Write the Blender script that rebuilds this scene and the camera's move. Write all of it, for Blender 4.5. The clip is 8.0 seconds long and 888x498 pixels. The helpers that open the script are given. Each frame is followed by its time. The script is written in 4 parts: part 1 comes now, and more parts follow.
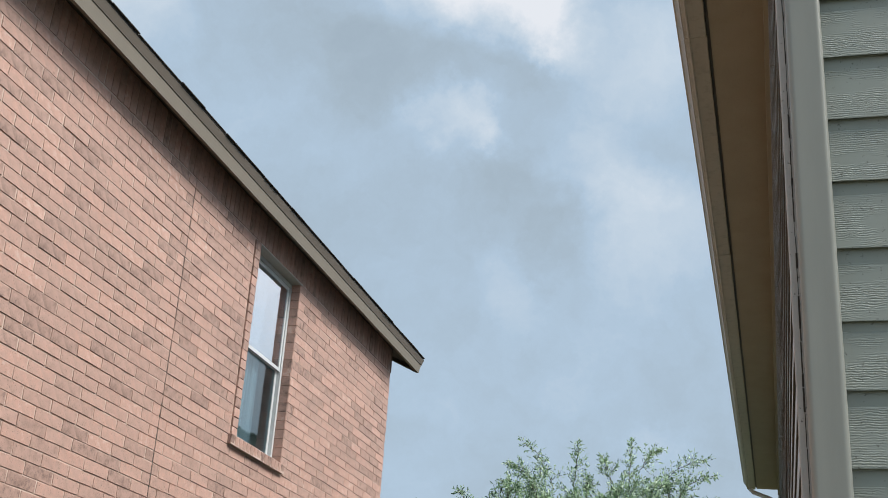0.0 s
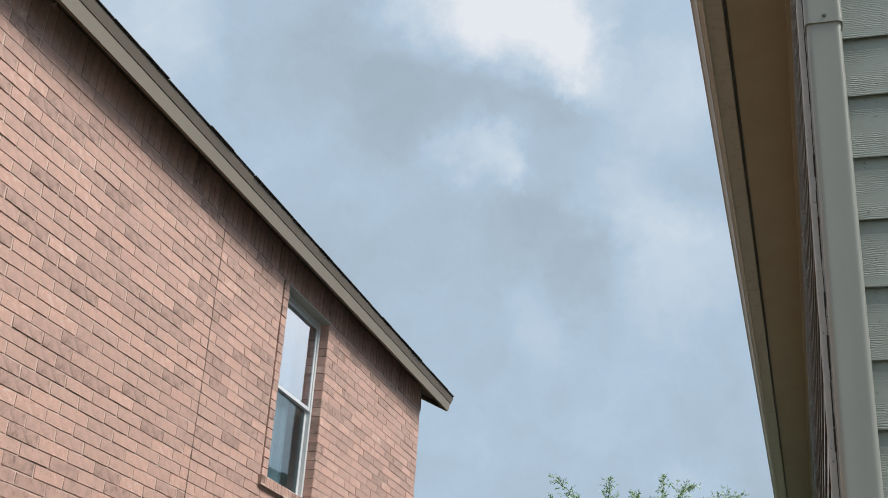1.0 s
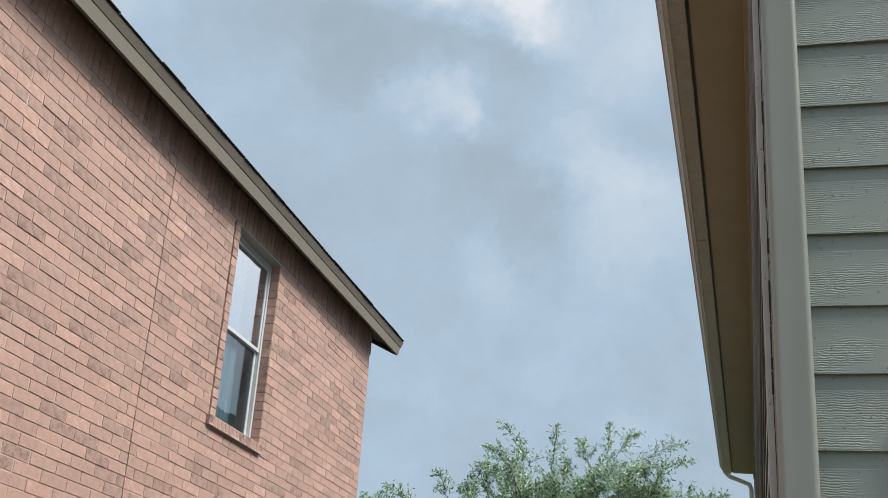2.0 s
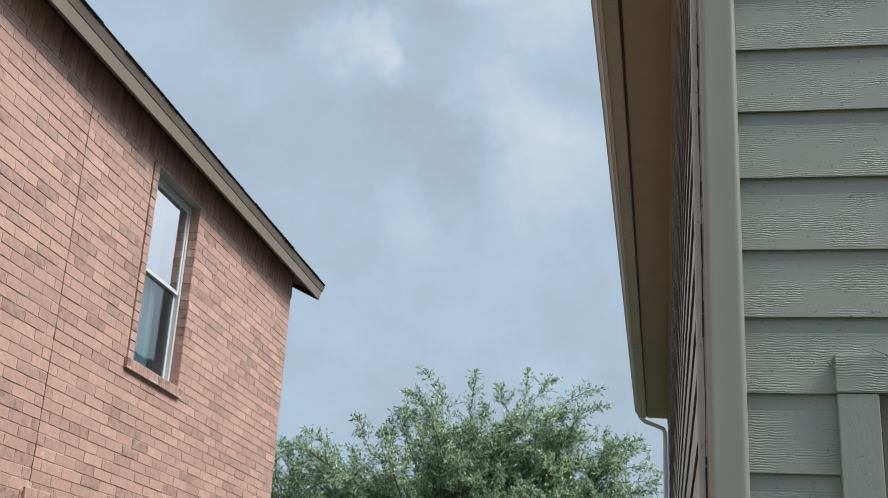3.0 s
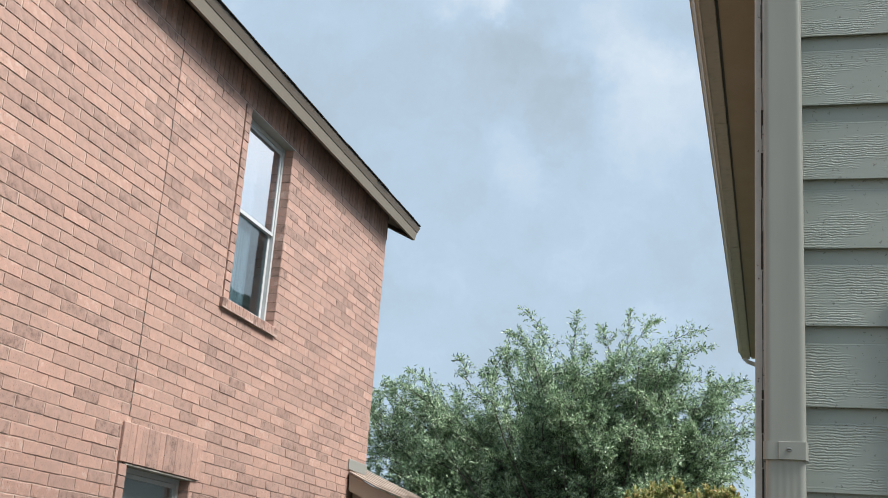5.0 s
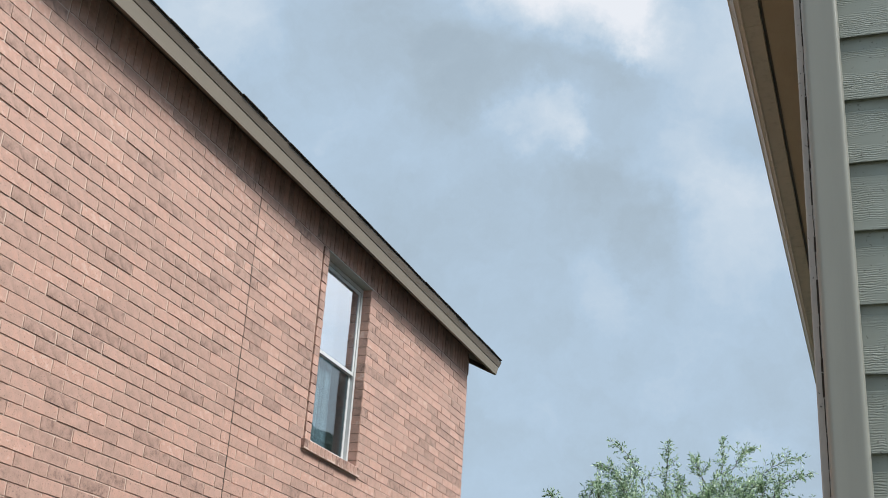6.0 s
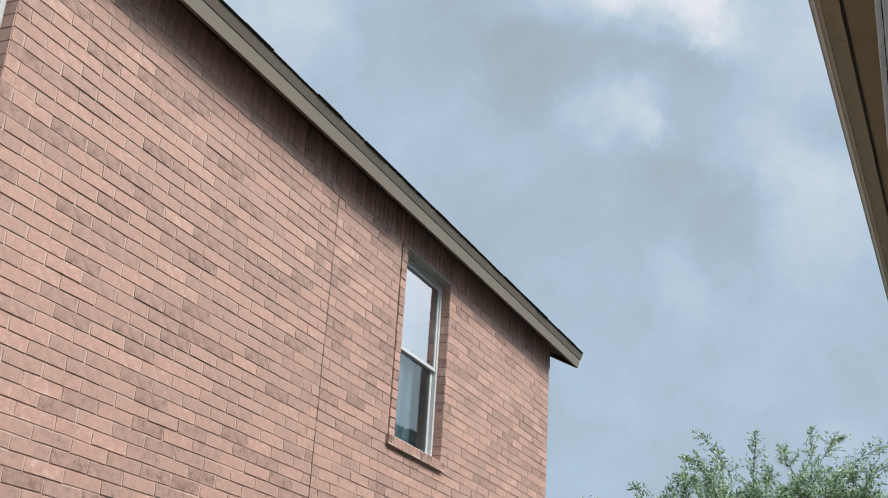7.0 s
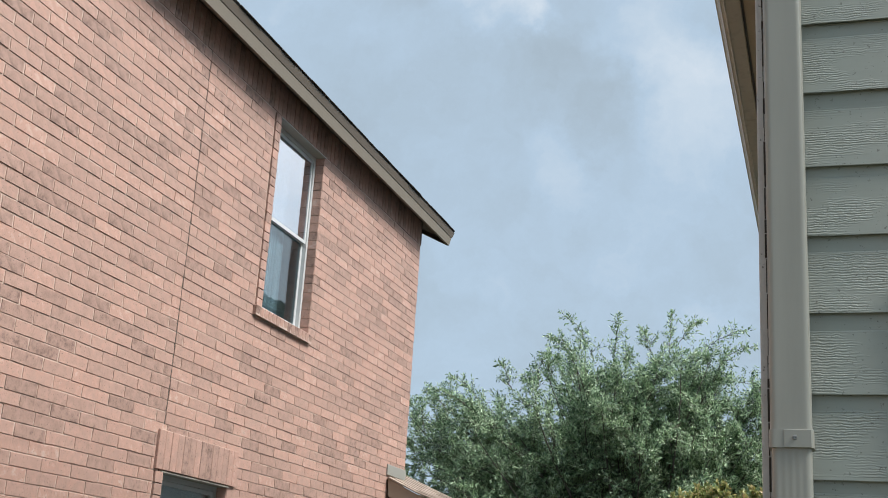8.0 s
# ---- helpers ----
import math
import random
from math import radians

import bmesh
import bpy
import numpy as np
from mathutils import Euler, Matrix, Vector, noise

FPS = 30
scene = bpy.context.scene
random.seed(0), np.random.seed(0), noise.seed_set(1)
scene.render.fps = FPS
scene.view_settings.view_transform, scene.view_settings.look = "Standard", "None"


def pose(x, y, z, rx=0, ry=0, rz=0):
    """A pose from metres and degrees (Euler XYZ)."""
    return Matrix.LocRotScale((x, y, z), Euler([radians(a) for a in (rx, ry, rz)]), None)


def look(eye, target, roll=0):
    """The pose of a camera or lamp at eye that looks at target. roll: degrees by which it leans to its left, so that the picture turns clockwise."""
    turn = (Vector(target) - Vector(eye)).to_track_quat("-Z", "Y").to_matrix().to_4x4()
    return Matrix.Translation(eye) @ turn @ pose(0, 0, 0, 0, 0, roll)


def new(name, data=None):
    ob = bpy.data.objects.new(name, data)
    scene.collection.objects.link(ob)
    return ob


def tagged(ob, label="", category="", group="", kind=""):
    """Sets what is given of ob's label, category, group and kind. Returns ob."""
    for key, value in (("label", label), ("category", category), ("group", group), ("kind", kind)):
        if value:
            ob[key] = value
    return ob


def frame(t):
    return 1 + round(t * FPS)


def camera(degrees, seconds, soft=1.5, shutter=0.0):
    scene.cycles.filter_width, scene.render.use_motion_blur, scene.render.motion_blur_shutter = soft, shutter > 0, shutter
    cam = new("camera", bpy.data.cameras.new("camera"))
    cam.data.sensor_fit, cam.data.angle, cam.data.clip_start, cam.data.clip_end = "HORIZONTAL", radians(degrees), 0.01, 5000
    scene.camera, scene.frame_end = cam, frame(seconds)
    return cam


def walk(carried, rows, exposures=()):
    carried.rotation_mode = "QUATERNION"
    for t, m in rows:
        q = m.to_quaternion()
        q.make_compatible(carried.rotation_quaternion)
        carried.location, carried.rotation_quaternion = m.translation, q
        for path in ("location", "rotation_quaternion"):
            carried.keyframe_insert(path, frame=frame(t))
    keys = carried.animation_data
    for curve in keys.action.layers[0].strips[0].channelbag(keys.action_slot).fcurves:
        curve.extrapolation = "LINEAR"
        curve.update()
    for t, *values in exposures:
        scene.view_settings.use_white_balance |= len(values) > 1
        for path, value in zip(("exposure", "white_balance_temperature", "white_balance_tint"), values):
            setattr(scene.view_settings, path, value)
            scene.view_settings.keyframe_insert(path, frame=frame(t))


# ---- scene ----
cam = camera(40.80, 8.0, soft=0.85)
EXPOSURES = [(0.0, 0.50), (2.0, 0.47), (3.3, 0.5), (3.5, 0.6), (4.0, 0.7), (5.5, 0.7), (6.0, 0.55), (6.5, 0.48), (7.0, 0.46), (7.5, 0.5), (8.0, 0.58)]
PATH = [
    (0, pose(-0.084, -0.027, 1.617, 112.67, -3.56, 14.74)),
    (0.5, pose(-0.084, -0.039, 1.618, 113.06, -3.37, 15.66)),
    (1, pose(-0.077, -0.053, 1.624, 114.31, -3.49, 16.23)),
    (1.5, pose(-0.067, -0.061, 1.613, 113.83, -3.50, 15.56)),
    (1.8, pose(-0.057, -0.053, 1.606, 113.06, -3.75, 14.28)),
    (2, pose(-0.064, -0.047, 1.604, 111.94, -3.75, 13.71)),
    (2.2, pose(-0.059, -0.011, 1.604, 110.90, -3.91, 12.84)),
    (3.3, pose(-0.120, 0.001, 1.605, 107.91, -2.61, 9.56)),
    (3.5, pose(-0.123, 0.009, 1.607, 106.08, -2.79, 9.97)),
    (4, pose(-0.101, 0.016, 1.611, 105.93, -3.00, 10.01)),
    (4.2, pose(-0.090, 0.011, 1.602, 105.92, -3.02, 10.49)),
    (5.3, pose(0.069, 0.055, 1.595, 107.76, -4.57, 16.65)),
    (5.5, pose(0.095, 0.062, 1.609, 109.78, -4.62, 17.54)),
    (5.7, pose(0.101, 0.056, 1.603, 111.62, -4.13, 18.42)),
    (6, pose(0.101, 0.015, 1.598, 112.60, -3.57, 19.54)),
    (6.2, pose(0.108, 0.026, 1.601, 113.21, -3.79, 20.14)),
    (6.5, pose(0.106, 0.020, 1.581, 114.31, -4.48, 22.08)),
    (6.8, pose(0.080, 0.044, 1.599, 113.61, -3.79, 24.06)),
    (7, pose(0.098, 0.009, 1.573, 112.22, -3.41, 23.61)),
    (7.2, pose(0.102, 0.003, 1.537, 110.82, -3.47, 21.76)),
    (7.3, pose(0.119, 0.021, 1.570, 109.81, -3.69, 20.70)),
    (7.5, pose(0.118, 0.052, 1.572, 108.02, -3.16, 17.38)),
    (7.8, pose(0.119, 0.066, 1.579, 107.54, -2.48, 15.14)),
    (8, pose(0.112, 0.054, 1.571, 106.71, -3.50, 17.31)),
]
walk(cam, PATH, EXPOSURES)


# ---------------------------------------------------------------- world, sun
SUN_EL, SUN_AZ = 54.0, 94.0          # degrees above the horizon; degrees from north (+y) towards east (+x)
world = bpy.data.worlds.new("world")
scene.world = world
world.use_nodes = True
wt = world.node_tree
wt.nodes.clear()


def wnode(kind, **values):
    n = wt.nodes.new(kind)
    for key, value in values.items():
        n.inputs[key].default_value = value
    return n


def wmath(op, a, b):
    n = wt.nodes.new("ShaderNodeMath")
    n.operation = op
    for i, v in enumerate((a, b)):
        if isinstance(v, (int, float)):
            n.inputs[i].default_value = v
        else:
            wt.links.new(v, n.inputs[i])
    return n.outputs[0]


def sky_world():
    sky = wt.nodes.new("ShaderNodeTexSky")
    sky.sky_type, sky.sun_disc = "NISHITA", False
    sky.sun_elevation, sky.sun_rotation = radians(SUN_EL), radians(SUN_AZ)
    sky.dust_density = 2.0
    clear = wnode("ShaderNodeBackground", Strength=0.075)
    wt.links.new(sky.outputs[0], clear.inputs["Color"])
    co = wt.nodes.new("ShaderNodeTexCoord")
    # ragged cloud edges: the direction is shaken by a noise before the cloud shapes are asked
    shake = wnode("ShaderNodeTexNoise", Scale=9.0, Detail=7.0, Roughness=0.62)
    wt.links.new(co.outputs["Generated"], shake.inputs["Vector"])
    sub = wt.nodes.new("ShaderNodeVectorMath")
    sub.operation = "SUBTRACT"
    sub.inputs[1].default_value = (0.5, 0.5, 0.5)
    wt.links.new(shake.outputs["Color"], sub.inputs[0])
    sc = wt.nodes.new("ShaderNodeVectorMath")
    sc.operation = "SCALE"
    sc.inputs["Scale"].default_value = 0.13
    wt.links.new(sub.outputs[0], sc.inputs[0])
    add = wt.nodes.new("ShaderNodeVectorMath")
    add.operation = "ADD"
    wt.links.new(co.outputs["Generated"], add.inputs[0])
    wt.links.new(sc.outputs[0], add.inputs[1])
    bent = add.outputs[0]
    soft = wnode("ShaderNodeTexNoise", Scale=5.5, Detail=8.0, Roughness=0.61)
    wt.links.new(bent, soft.inputs["Vector"])
    level = wmath("MULTIPLY_ADD", soft.outputs[0], 0.92)
    level.node.inputs[2].default_value = -0.02
    for bearing, height, wide, amount in BRIGHT_CLOUDS + GREY_CLOUDS:
        d = wt.nodes.new("ShaderNodeVectorMath")
        d.operation = "DISTANCE"
        b, h = radians(bearing), radians(height)
        d.inputs[1].default_value = (math.sin(b) * math.cos(h), math.cos(b) * math.cos(h), math.sin(h))
        wt.links.new(bent, d.inputs[0])
        ramp = wt.nodes.new("ShaderNodeMapRange")
        ramp.interpolation_type = "SMOOTHERSTEP"
        ramp.inputs["From Min"].default_value, ramp.inputs["From Max"].default_value = wide, 0.0
        ramp.inputs["To Min"].default_value, ramp.inputs["To Max"].default_value = 0.0, amount
        wt.links.new(d.outputs["Value"], ramp.inputs["Value"])
        level = wmath("ADD", level, ramp.outputs[0])
    col = wt.nodes.new("ShaderNodeValToRGB")
    cr = col.color_ramp
    cr.elements[0].position, cr.elements[0].color = 0.0, (0.33, 0.41, 0.485, 1)
    cr.elements[1].position, cr.elements[1].color = 1.0, (0.80, 0.83, 0.88, 1)
    for pos, c in ((0.25, (0.385, 0.478, 0.562, 1)), (0.48, (0.44, 0.565, 0.695, 1)), (0.72, (0.575, 0.67, 0.765, 1))):
        cr.elements.new(pos).color = c
    wt.links.new(level, col.inputs[0])
    cloud = wnode("ShaderNodeBackground", Strength=1.0)
    wt.links.new(col.outputs[0], cloud.inputs["Color"])
    # an overcast sky is two to three times brighter overhead than lower down
    split = wt.nodes.new("ShaderNodeSeparateXYZ")
    wt.links.new(co.outputs["Generated"], split.inputs[0])
    up = wt.nodes.new("ShaderNodeMapRange")
    up.interpolation_type = "SMOOTHSTEP"
    for key, value in (("From Min", 0.60), ("From Max", 0.95), ("To Min", 0.74), ("To Max", 1.2)):
        up.inputs[key].default_value = value
    wt.links.new(split.outputs["Z"], up.inputs["Value"])
    # the veiled sun's side is brighter
    near = wt.nodes.new("ShaderNodeVectorMath")
    near.operation = "DISTANCE"
    near.inputs[1].default_value = (math.sin(radians(SUN_AZ - 24)) * 0.78, math.cos(radians(SUN_AZ - 24)) * 0.78, 0.62)
    wt.links.new(co.outputs["Generated"], near.inputs[0])
    glow = wt.nodes.new("ShaderNodeMapRange")
    glow.interpolation_type = "SMOOTHSTEP"
    for key, value in (("From Min", 1.05), ("From Max", 0.2), ("To Min", 0.0), ("To Max", 0.75)):
        glow.inputs[key].default_value = value
    wt.links.new(near.outputs["Value"], glow.inputs["Value"])
    wt.links.new(wmath("ADD", up.outputs[0], glow.outputs[0]), cloud.inputs["Strength"])
    mix = wnode("ShaderNodeMixShader", Fac=0.93)
    wt.links.new(clear.outputs[0], mix.inputs[1])
    wt.links.new(cloud.outputs[0], mix.inputs[2])
    out = wt.nodes.new("ShaderNodeOutputWorld")
    wt.links.new(mix.outputs[0], out.inputs[0])


# compass bearing (degrees from north to east), height above the horizon, spread, brightening
BRIGHT_CLOUDS = [
    (-16.8, 36.6, 0.120, 0.42), (-13.3, 35.3, 0.095, 0.34), (-11.2, 33.8, 0.055, 0.26), (-19.7, 36.0, 0.090, 0.24),
    (-11.6, 32.1, 0.030, 0.30), (-14.5, 27.7, 0.030, 0.26), (-17.4, 28.7, 0.040, 0.22), (-15.6, 29.0, 0.035, 0.20), (-16.3, 27.0, 0.035, 0.16), (-16.7, 28.1, 0.075, 0.16), (-14.0, 28.9, 0.060, 0.16),
    (-6.8, 31.7, 0.090, 0.20), (-7.8, 26.6, 0.080, 0.20), (-5.2, 23.6, 0.090, 0.26), (-34.2, 31.9, 0.090, 0.20),
    (-12.7, 21.2, 0.060, 0.13), (-5.2, 14.4, 0.045, 0.16), (27.0, 22.0, 0.340, 0.55),
]
GREY_CLOUDS = [
    (-19.0, 31.6, 0.120, -0.17), (-23.2, 32.8, 0.090, -0.09), (-14.0, 30.6, 0.090, -0.12), (-20.7, 29.2, 0.070, -0.07),
    (-11.5, 24.9, 0.085, -0.13), (-9.9, 22.7, 0.060, -0.08), (-20.0, 17.0, 0.300, -0.05),
]
sky_world()

sun = new("sun", bpy.data.lights.new("sun", "SUN"))
sun.data.energy, sun.data.angle, sun.data.color = 4.5, radians(26), (1.0, 0.96, 0.90)
_e, _a = radians(SUN_EL), radians(SUN_AZ)
sun.matrix_world = look((0, 0, 0), (-math.sin(_a) * math.cos(_e), -math.cos(_a) * math.cos(_e), -math.sin(_e)))


# ---------------------------------------------------------------- materials
def material(name, colors, rough=0.7, grain=40.0, bump=0.3, depth=0.004, stretch=(1, 1, 1), blotch=2.0, blotch_amount=0.25,
             random_tint=False, tint_range=0.75, metal=0.0, streak=0.0, speck=0.0, speck_from=0.63, spec=0.5):
    """colors: the stops of a ramp that a fine noise, a coarse one and, if asked, a piece's own random number choose from."""
    m = bpy.data.materials.new(name)
    m.use_nodes = True
    nt = m.node_tree
    n, l = nt.nodes, nt.links
    p = n["Principled BSDF"]
    p.inputs["Metallic"].default_value = metal
    p.inputs["Specular IOR Level"].default_value = spec
    co = n.new("ShaderNodeTexCoord")
    info = n.new("ShaderNodeObjectInfo")
    geo = n.new("ShaderNodeNewGeometry")

    def mth(op, a, b, c=None):
        q = n.new("ShaderNodeMath")
        q.operation = op
        for i, v in enumerate((a, b, c)):
            if v is None:
                continue
            if isinstance(v, (int, float)):
                q.inputs[i].default_value = v
            else:
                l.new(v, q.inputs[i])
        return q.outputs[0]

    own = mth("FRACT", mth("ADD", mth("MULTIPLY", info.outputs["Random"], 7.31), geo.outputs["Random Per Island"]), 0)
    shift = n.new("ShaderNodeCombineXYZ")
    for i in range(3):
        l.new(mth("MULTIPLY", own, (31.0, 17.0, 23.0)[i]) if random_tint else mth("MULTIPLY", info.outputs["Random"], 9.0), shift.inputs[i])
    add = n.new("ShaderNodeVectorMath")
    l.new(co.outputs["Object"], add.inputs[0])
    l.new(shift.outputs[0], add.inputs[1])
    mp = n.new("ShaderNodeMapping")
    mp.inputs["Scale"].default_value = stretch
    l.new(add.outputs[0], mp.inputs["Vector"])

    def noise_tex(scale, detail, vec, roughness=0.6, distortion=0.0):
        q = n.new("ShaderNodeTexNoise")
        q.inputs["Scale"].default_value, q.inputs["Detail"].default_value = scale, detail
        q.inputs["Roughness"].default_value, q.inputs["Distortion"].default_value = roughness, distortion
        l.new(vec, q.inputs["Vector"])
        return q.outputs[0]

    fine = noise_tex(grain, 6, mp.outputs[0], 0.65, 0.4)
    coarse = noise_tex(blotch, 4, co.outputs["Object"])
    value = mth("ADD", mth("MULTIPLY", fine, 0.5), mth("MULTIPLY", coarse, blotch_amount))
    if random_tint:
        value = mth("ADD", value, mth("MULTIPLY_ADD", own, tint_range, -tint_range / 2))
    value = mth("ADD", value, 0.25 - blotch_amount / 2)
    ramp = n.new("ShaderNodeValToRGB")
    for i, c in enumerate(colors):
        pos = i / (len(colors) - 1)
        e = ramp.color_ramp.elements[i] if i in (0,) else (ramp.color_ramp.elements[-1] if i == len(colors) - 1 else ramp.color_ramp.elements.new(pos))
        e.position, e.color = pos, (*c, 1)
    l.new(value, ramp.inputs[0])
    color = ramp.outputs[0]
    if streak:
        mp2 = n.new("ShaderNodeMapping")
        mp2.inputs["Scale"].default_value = (9, 9, 0.5)
        l.new(co.outputs["Object"], mp2.inputs["Vector"])
        st = noise_tex(2.0, 5, mp2.outputs[0])
        mr = n.new("ShaderNodeMapRange")
        mr.inputs["From Min"].default_value, mr.inputs["From Max"].default_value = 0.5, 0.75
        mr.inputs["To Max"].default_value = streak
        l.new(st, mr.inputs["Value"])
        mx = n.new("ShaderNodeMix")
        mx.data_type = "RGBA"
        l.new(mr.outputs[0], mx.inputs[0])
        l.new(color, mx.inputs[6])
        mx.inputs[7].default_value = (0.10, 0.085, 0.065, 1)
        color = mx.outputs[2]
    if speck:
        sp = noise_tex(95, 4, add.outputs[0], 0.6)
        mr = n.new("ShaderNodeMapRange")
        mr.inputs["From Min"].default_value, mr.inputs["From Max"].default_value = speck_from, speck_from + 0.07
        mr.inputs["To Max"].default_value = speck
        l.new(sp, mr.inputs["Value"])
        mx = n.new("ShaderNodeMix")
        mx.data_type = "RGBA"
        l.new(mr.outputs[0], mx.inputs[0])
        l.new(color, mx.inputs[6])
        mx.inputs[7].default_value = (0.07, 0.06, 0.05, 1)
        color = mx.outputs[2]
    l.new(color, p.inputs["Base Color"])
    l.new(mth("MULTIPLY_ADD", fine, 0.2, rough - 0.1), p.inputs["Roughness"])
    if bump:
        b = n.new("ShaderNodeBump")
        b.inputs["Strength"].default_value, b.inputs["Distance"].default_value = bump, depth
        l.new(mth("ADD", fine, mth("MULTIPLY", coarse, 0.5)), b.inputs["Height"])
        l.new(b.outputs[0], p.inputs["Normal"])
    return m


def leaf_material(name, colors):
    m = material(name, colors, 0.36, 30, 0.0, random_tint=True, spec=0.5, blotch=0.9, blotch_amount=0.35)
    nt = m.node_tree
    p = nt.nodes["Principled BSDF"]
    tr = nt.nodes.new("ShaderNodeBsdfTranslucent")
    nt.links.new(p.inputs["Base Color"].links[0].from_socket, tr.inputs["Color"])
    mx = nt.nodes.new("ShaderNodeMixShader")
    mx.inputs[0].default_value = 0.28
    nt.links.new(p.outputs[0], mx.inputs[1])
    nt.links.new(tr.outputs[0], mx.inputs[2])
    nt.links.new(mx.outputs[0], nt.nodes["Material Output"].inputs[0])
    return m


def glass_material(name, mirror, tint):
    """A coated window pane: a clean mirror over clear glass."""
    m = bpy.data.materials.new(name)
    m.use_nodes = True
    nt = m.node_tree
    nt.nodes.remove(nt.nodes["Principled BSDF"])
    gl = nt.nodes.new("ShaderNodeBsdfGlossy")
    gl.inputs["Roughness"].default_value, gl.inputs["Color"].default_value = 0.01, (0.95, 0.97, 1, 1)
    tr = nt.nodes.new("ShaderNodeBsdfTransparent")
    tr.inputs["Color"].default_value = (*tint, 1)
    mx = nt.nodes.new("ShaderNodeMixShader")
    mx.inputs[0].default_value = mirror
    wav = nt.nodes.new("ShaderNodeTexNoise")
    wav.inputs["Scale"].default_value = 2.5
    co = nt.nodes.new("ShaderNodeTexCoord")
    nt.links.new(co.outputs["Object"], wav.inputs["Vector"])
    bp = nt.nodes.new("ShaderNodeBump")
    bp.inputs["Strength"].default_value, bp.inputs["Distance"].default_value = 0.12, 0.01
    nt.links.new(wav.outputs[0], bp.inputs["Height"])
    nt.links.new(bp.outputs[0], gl.inputs["Normal"])
    nt.links.new(tr.outputs[0], mx.inputs[1])
    nt.links.new(gl.outputs[0], mx.inputs[2])
    nt.links.new(mx.outputs[0], nt.nodes["Material Output"].inputs[0])
    return m


BRICK = material("brick_clay", [(0.187, 0.117, 0.096), (0.310, 0.203, 0.167), (0.374, 0.242, 0.199), (0.408, 0.260, 0.213), (0.452, 0.273, 0.219), (0.50, 0.366, 0.311)],
                 0.88, 90, 0.9, 0.004, blotch=20, blotch_amount=1.35, random_tint=True, speck=0.65, speck_from=0.61, tint_range=0.62)
MORTAR = material("mortar", [(0.30, 0.215, 0.175), (0.48, 0.37, 0.31), (0.60, 0.49, 0.42)], 0.95, 60, 0.6, 0.003, blotch=9, blotch_amount=0.5)
TAUPE = material("taupe_paint", [(0.098, 0.082, 0.058), (0.127, 0.107, 0.078), (0.148, 0.126, 0.093)], 0.6, 25, 0.15, 0.002, stretch=(6, 0.6, 6), blotch=1.2, streak=0.25)
# darker than TAUPE: the shade of the shingles above is in this colour
DRIP = material("shingle_shaded_drip", [(0.058, 0.045, 0.032), (0.085, 0.066, 0.046), (0.12, 0.096, 0.07)], 0.6, 25, 0.15, 0.002, stretch=(6, 0.6, 6), blotch=1.2, streak=0.2)
# near-black base colour holds the shade under the eave
SHADED_SOFFIT = material("soffit_with_eave_shade", [(0.03, 0.021, 0.016), (0.045, 0.032, 0.024), (0.06, 0.043, 0.032)], 0.8, 25, 0.3)
SOFFIT = material("soffit_paint", [(0.18, 0.142, 0.085), (0.295, 0.243, 0.150), (0.335, 0.28, 0.178), (0.41, 0.35, 0.23)], 0.65, 30, 0.2, 0.002, stretch=(5, 0.4, 5), blotch=3.5, blotch_amount=0.7, speck=0.4)
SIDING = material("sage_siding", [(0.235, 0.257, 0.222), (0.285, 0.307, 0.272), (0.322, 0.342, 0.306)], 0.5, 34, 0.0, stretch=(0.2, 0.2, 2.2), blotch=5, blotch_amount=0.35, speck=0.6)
# paler and bluer than SIDING: sky light put into the paint, besides brown wear
SIDING_SIDE = material("skylit_weathered_siding", [(0.30, 0.25, 0.18), (0.50, 0.52, 0.48), (0.58, 0.66, 0.68), (0.63, 0.73, 0.77)], 0.55, 30, 0.0, stretch=(0.2, 0.2, 2.2), blotch=3, blotch_amount=0.7, streak=0.3, speck=0.5)


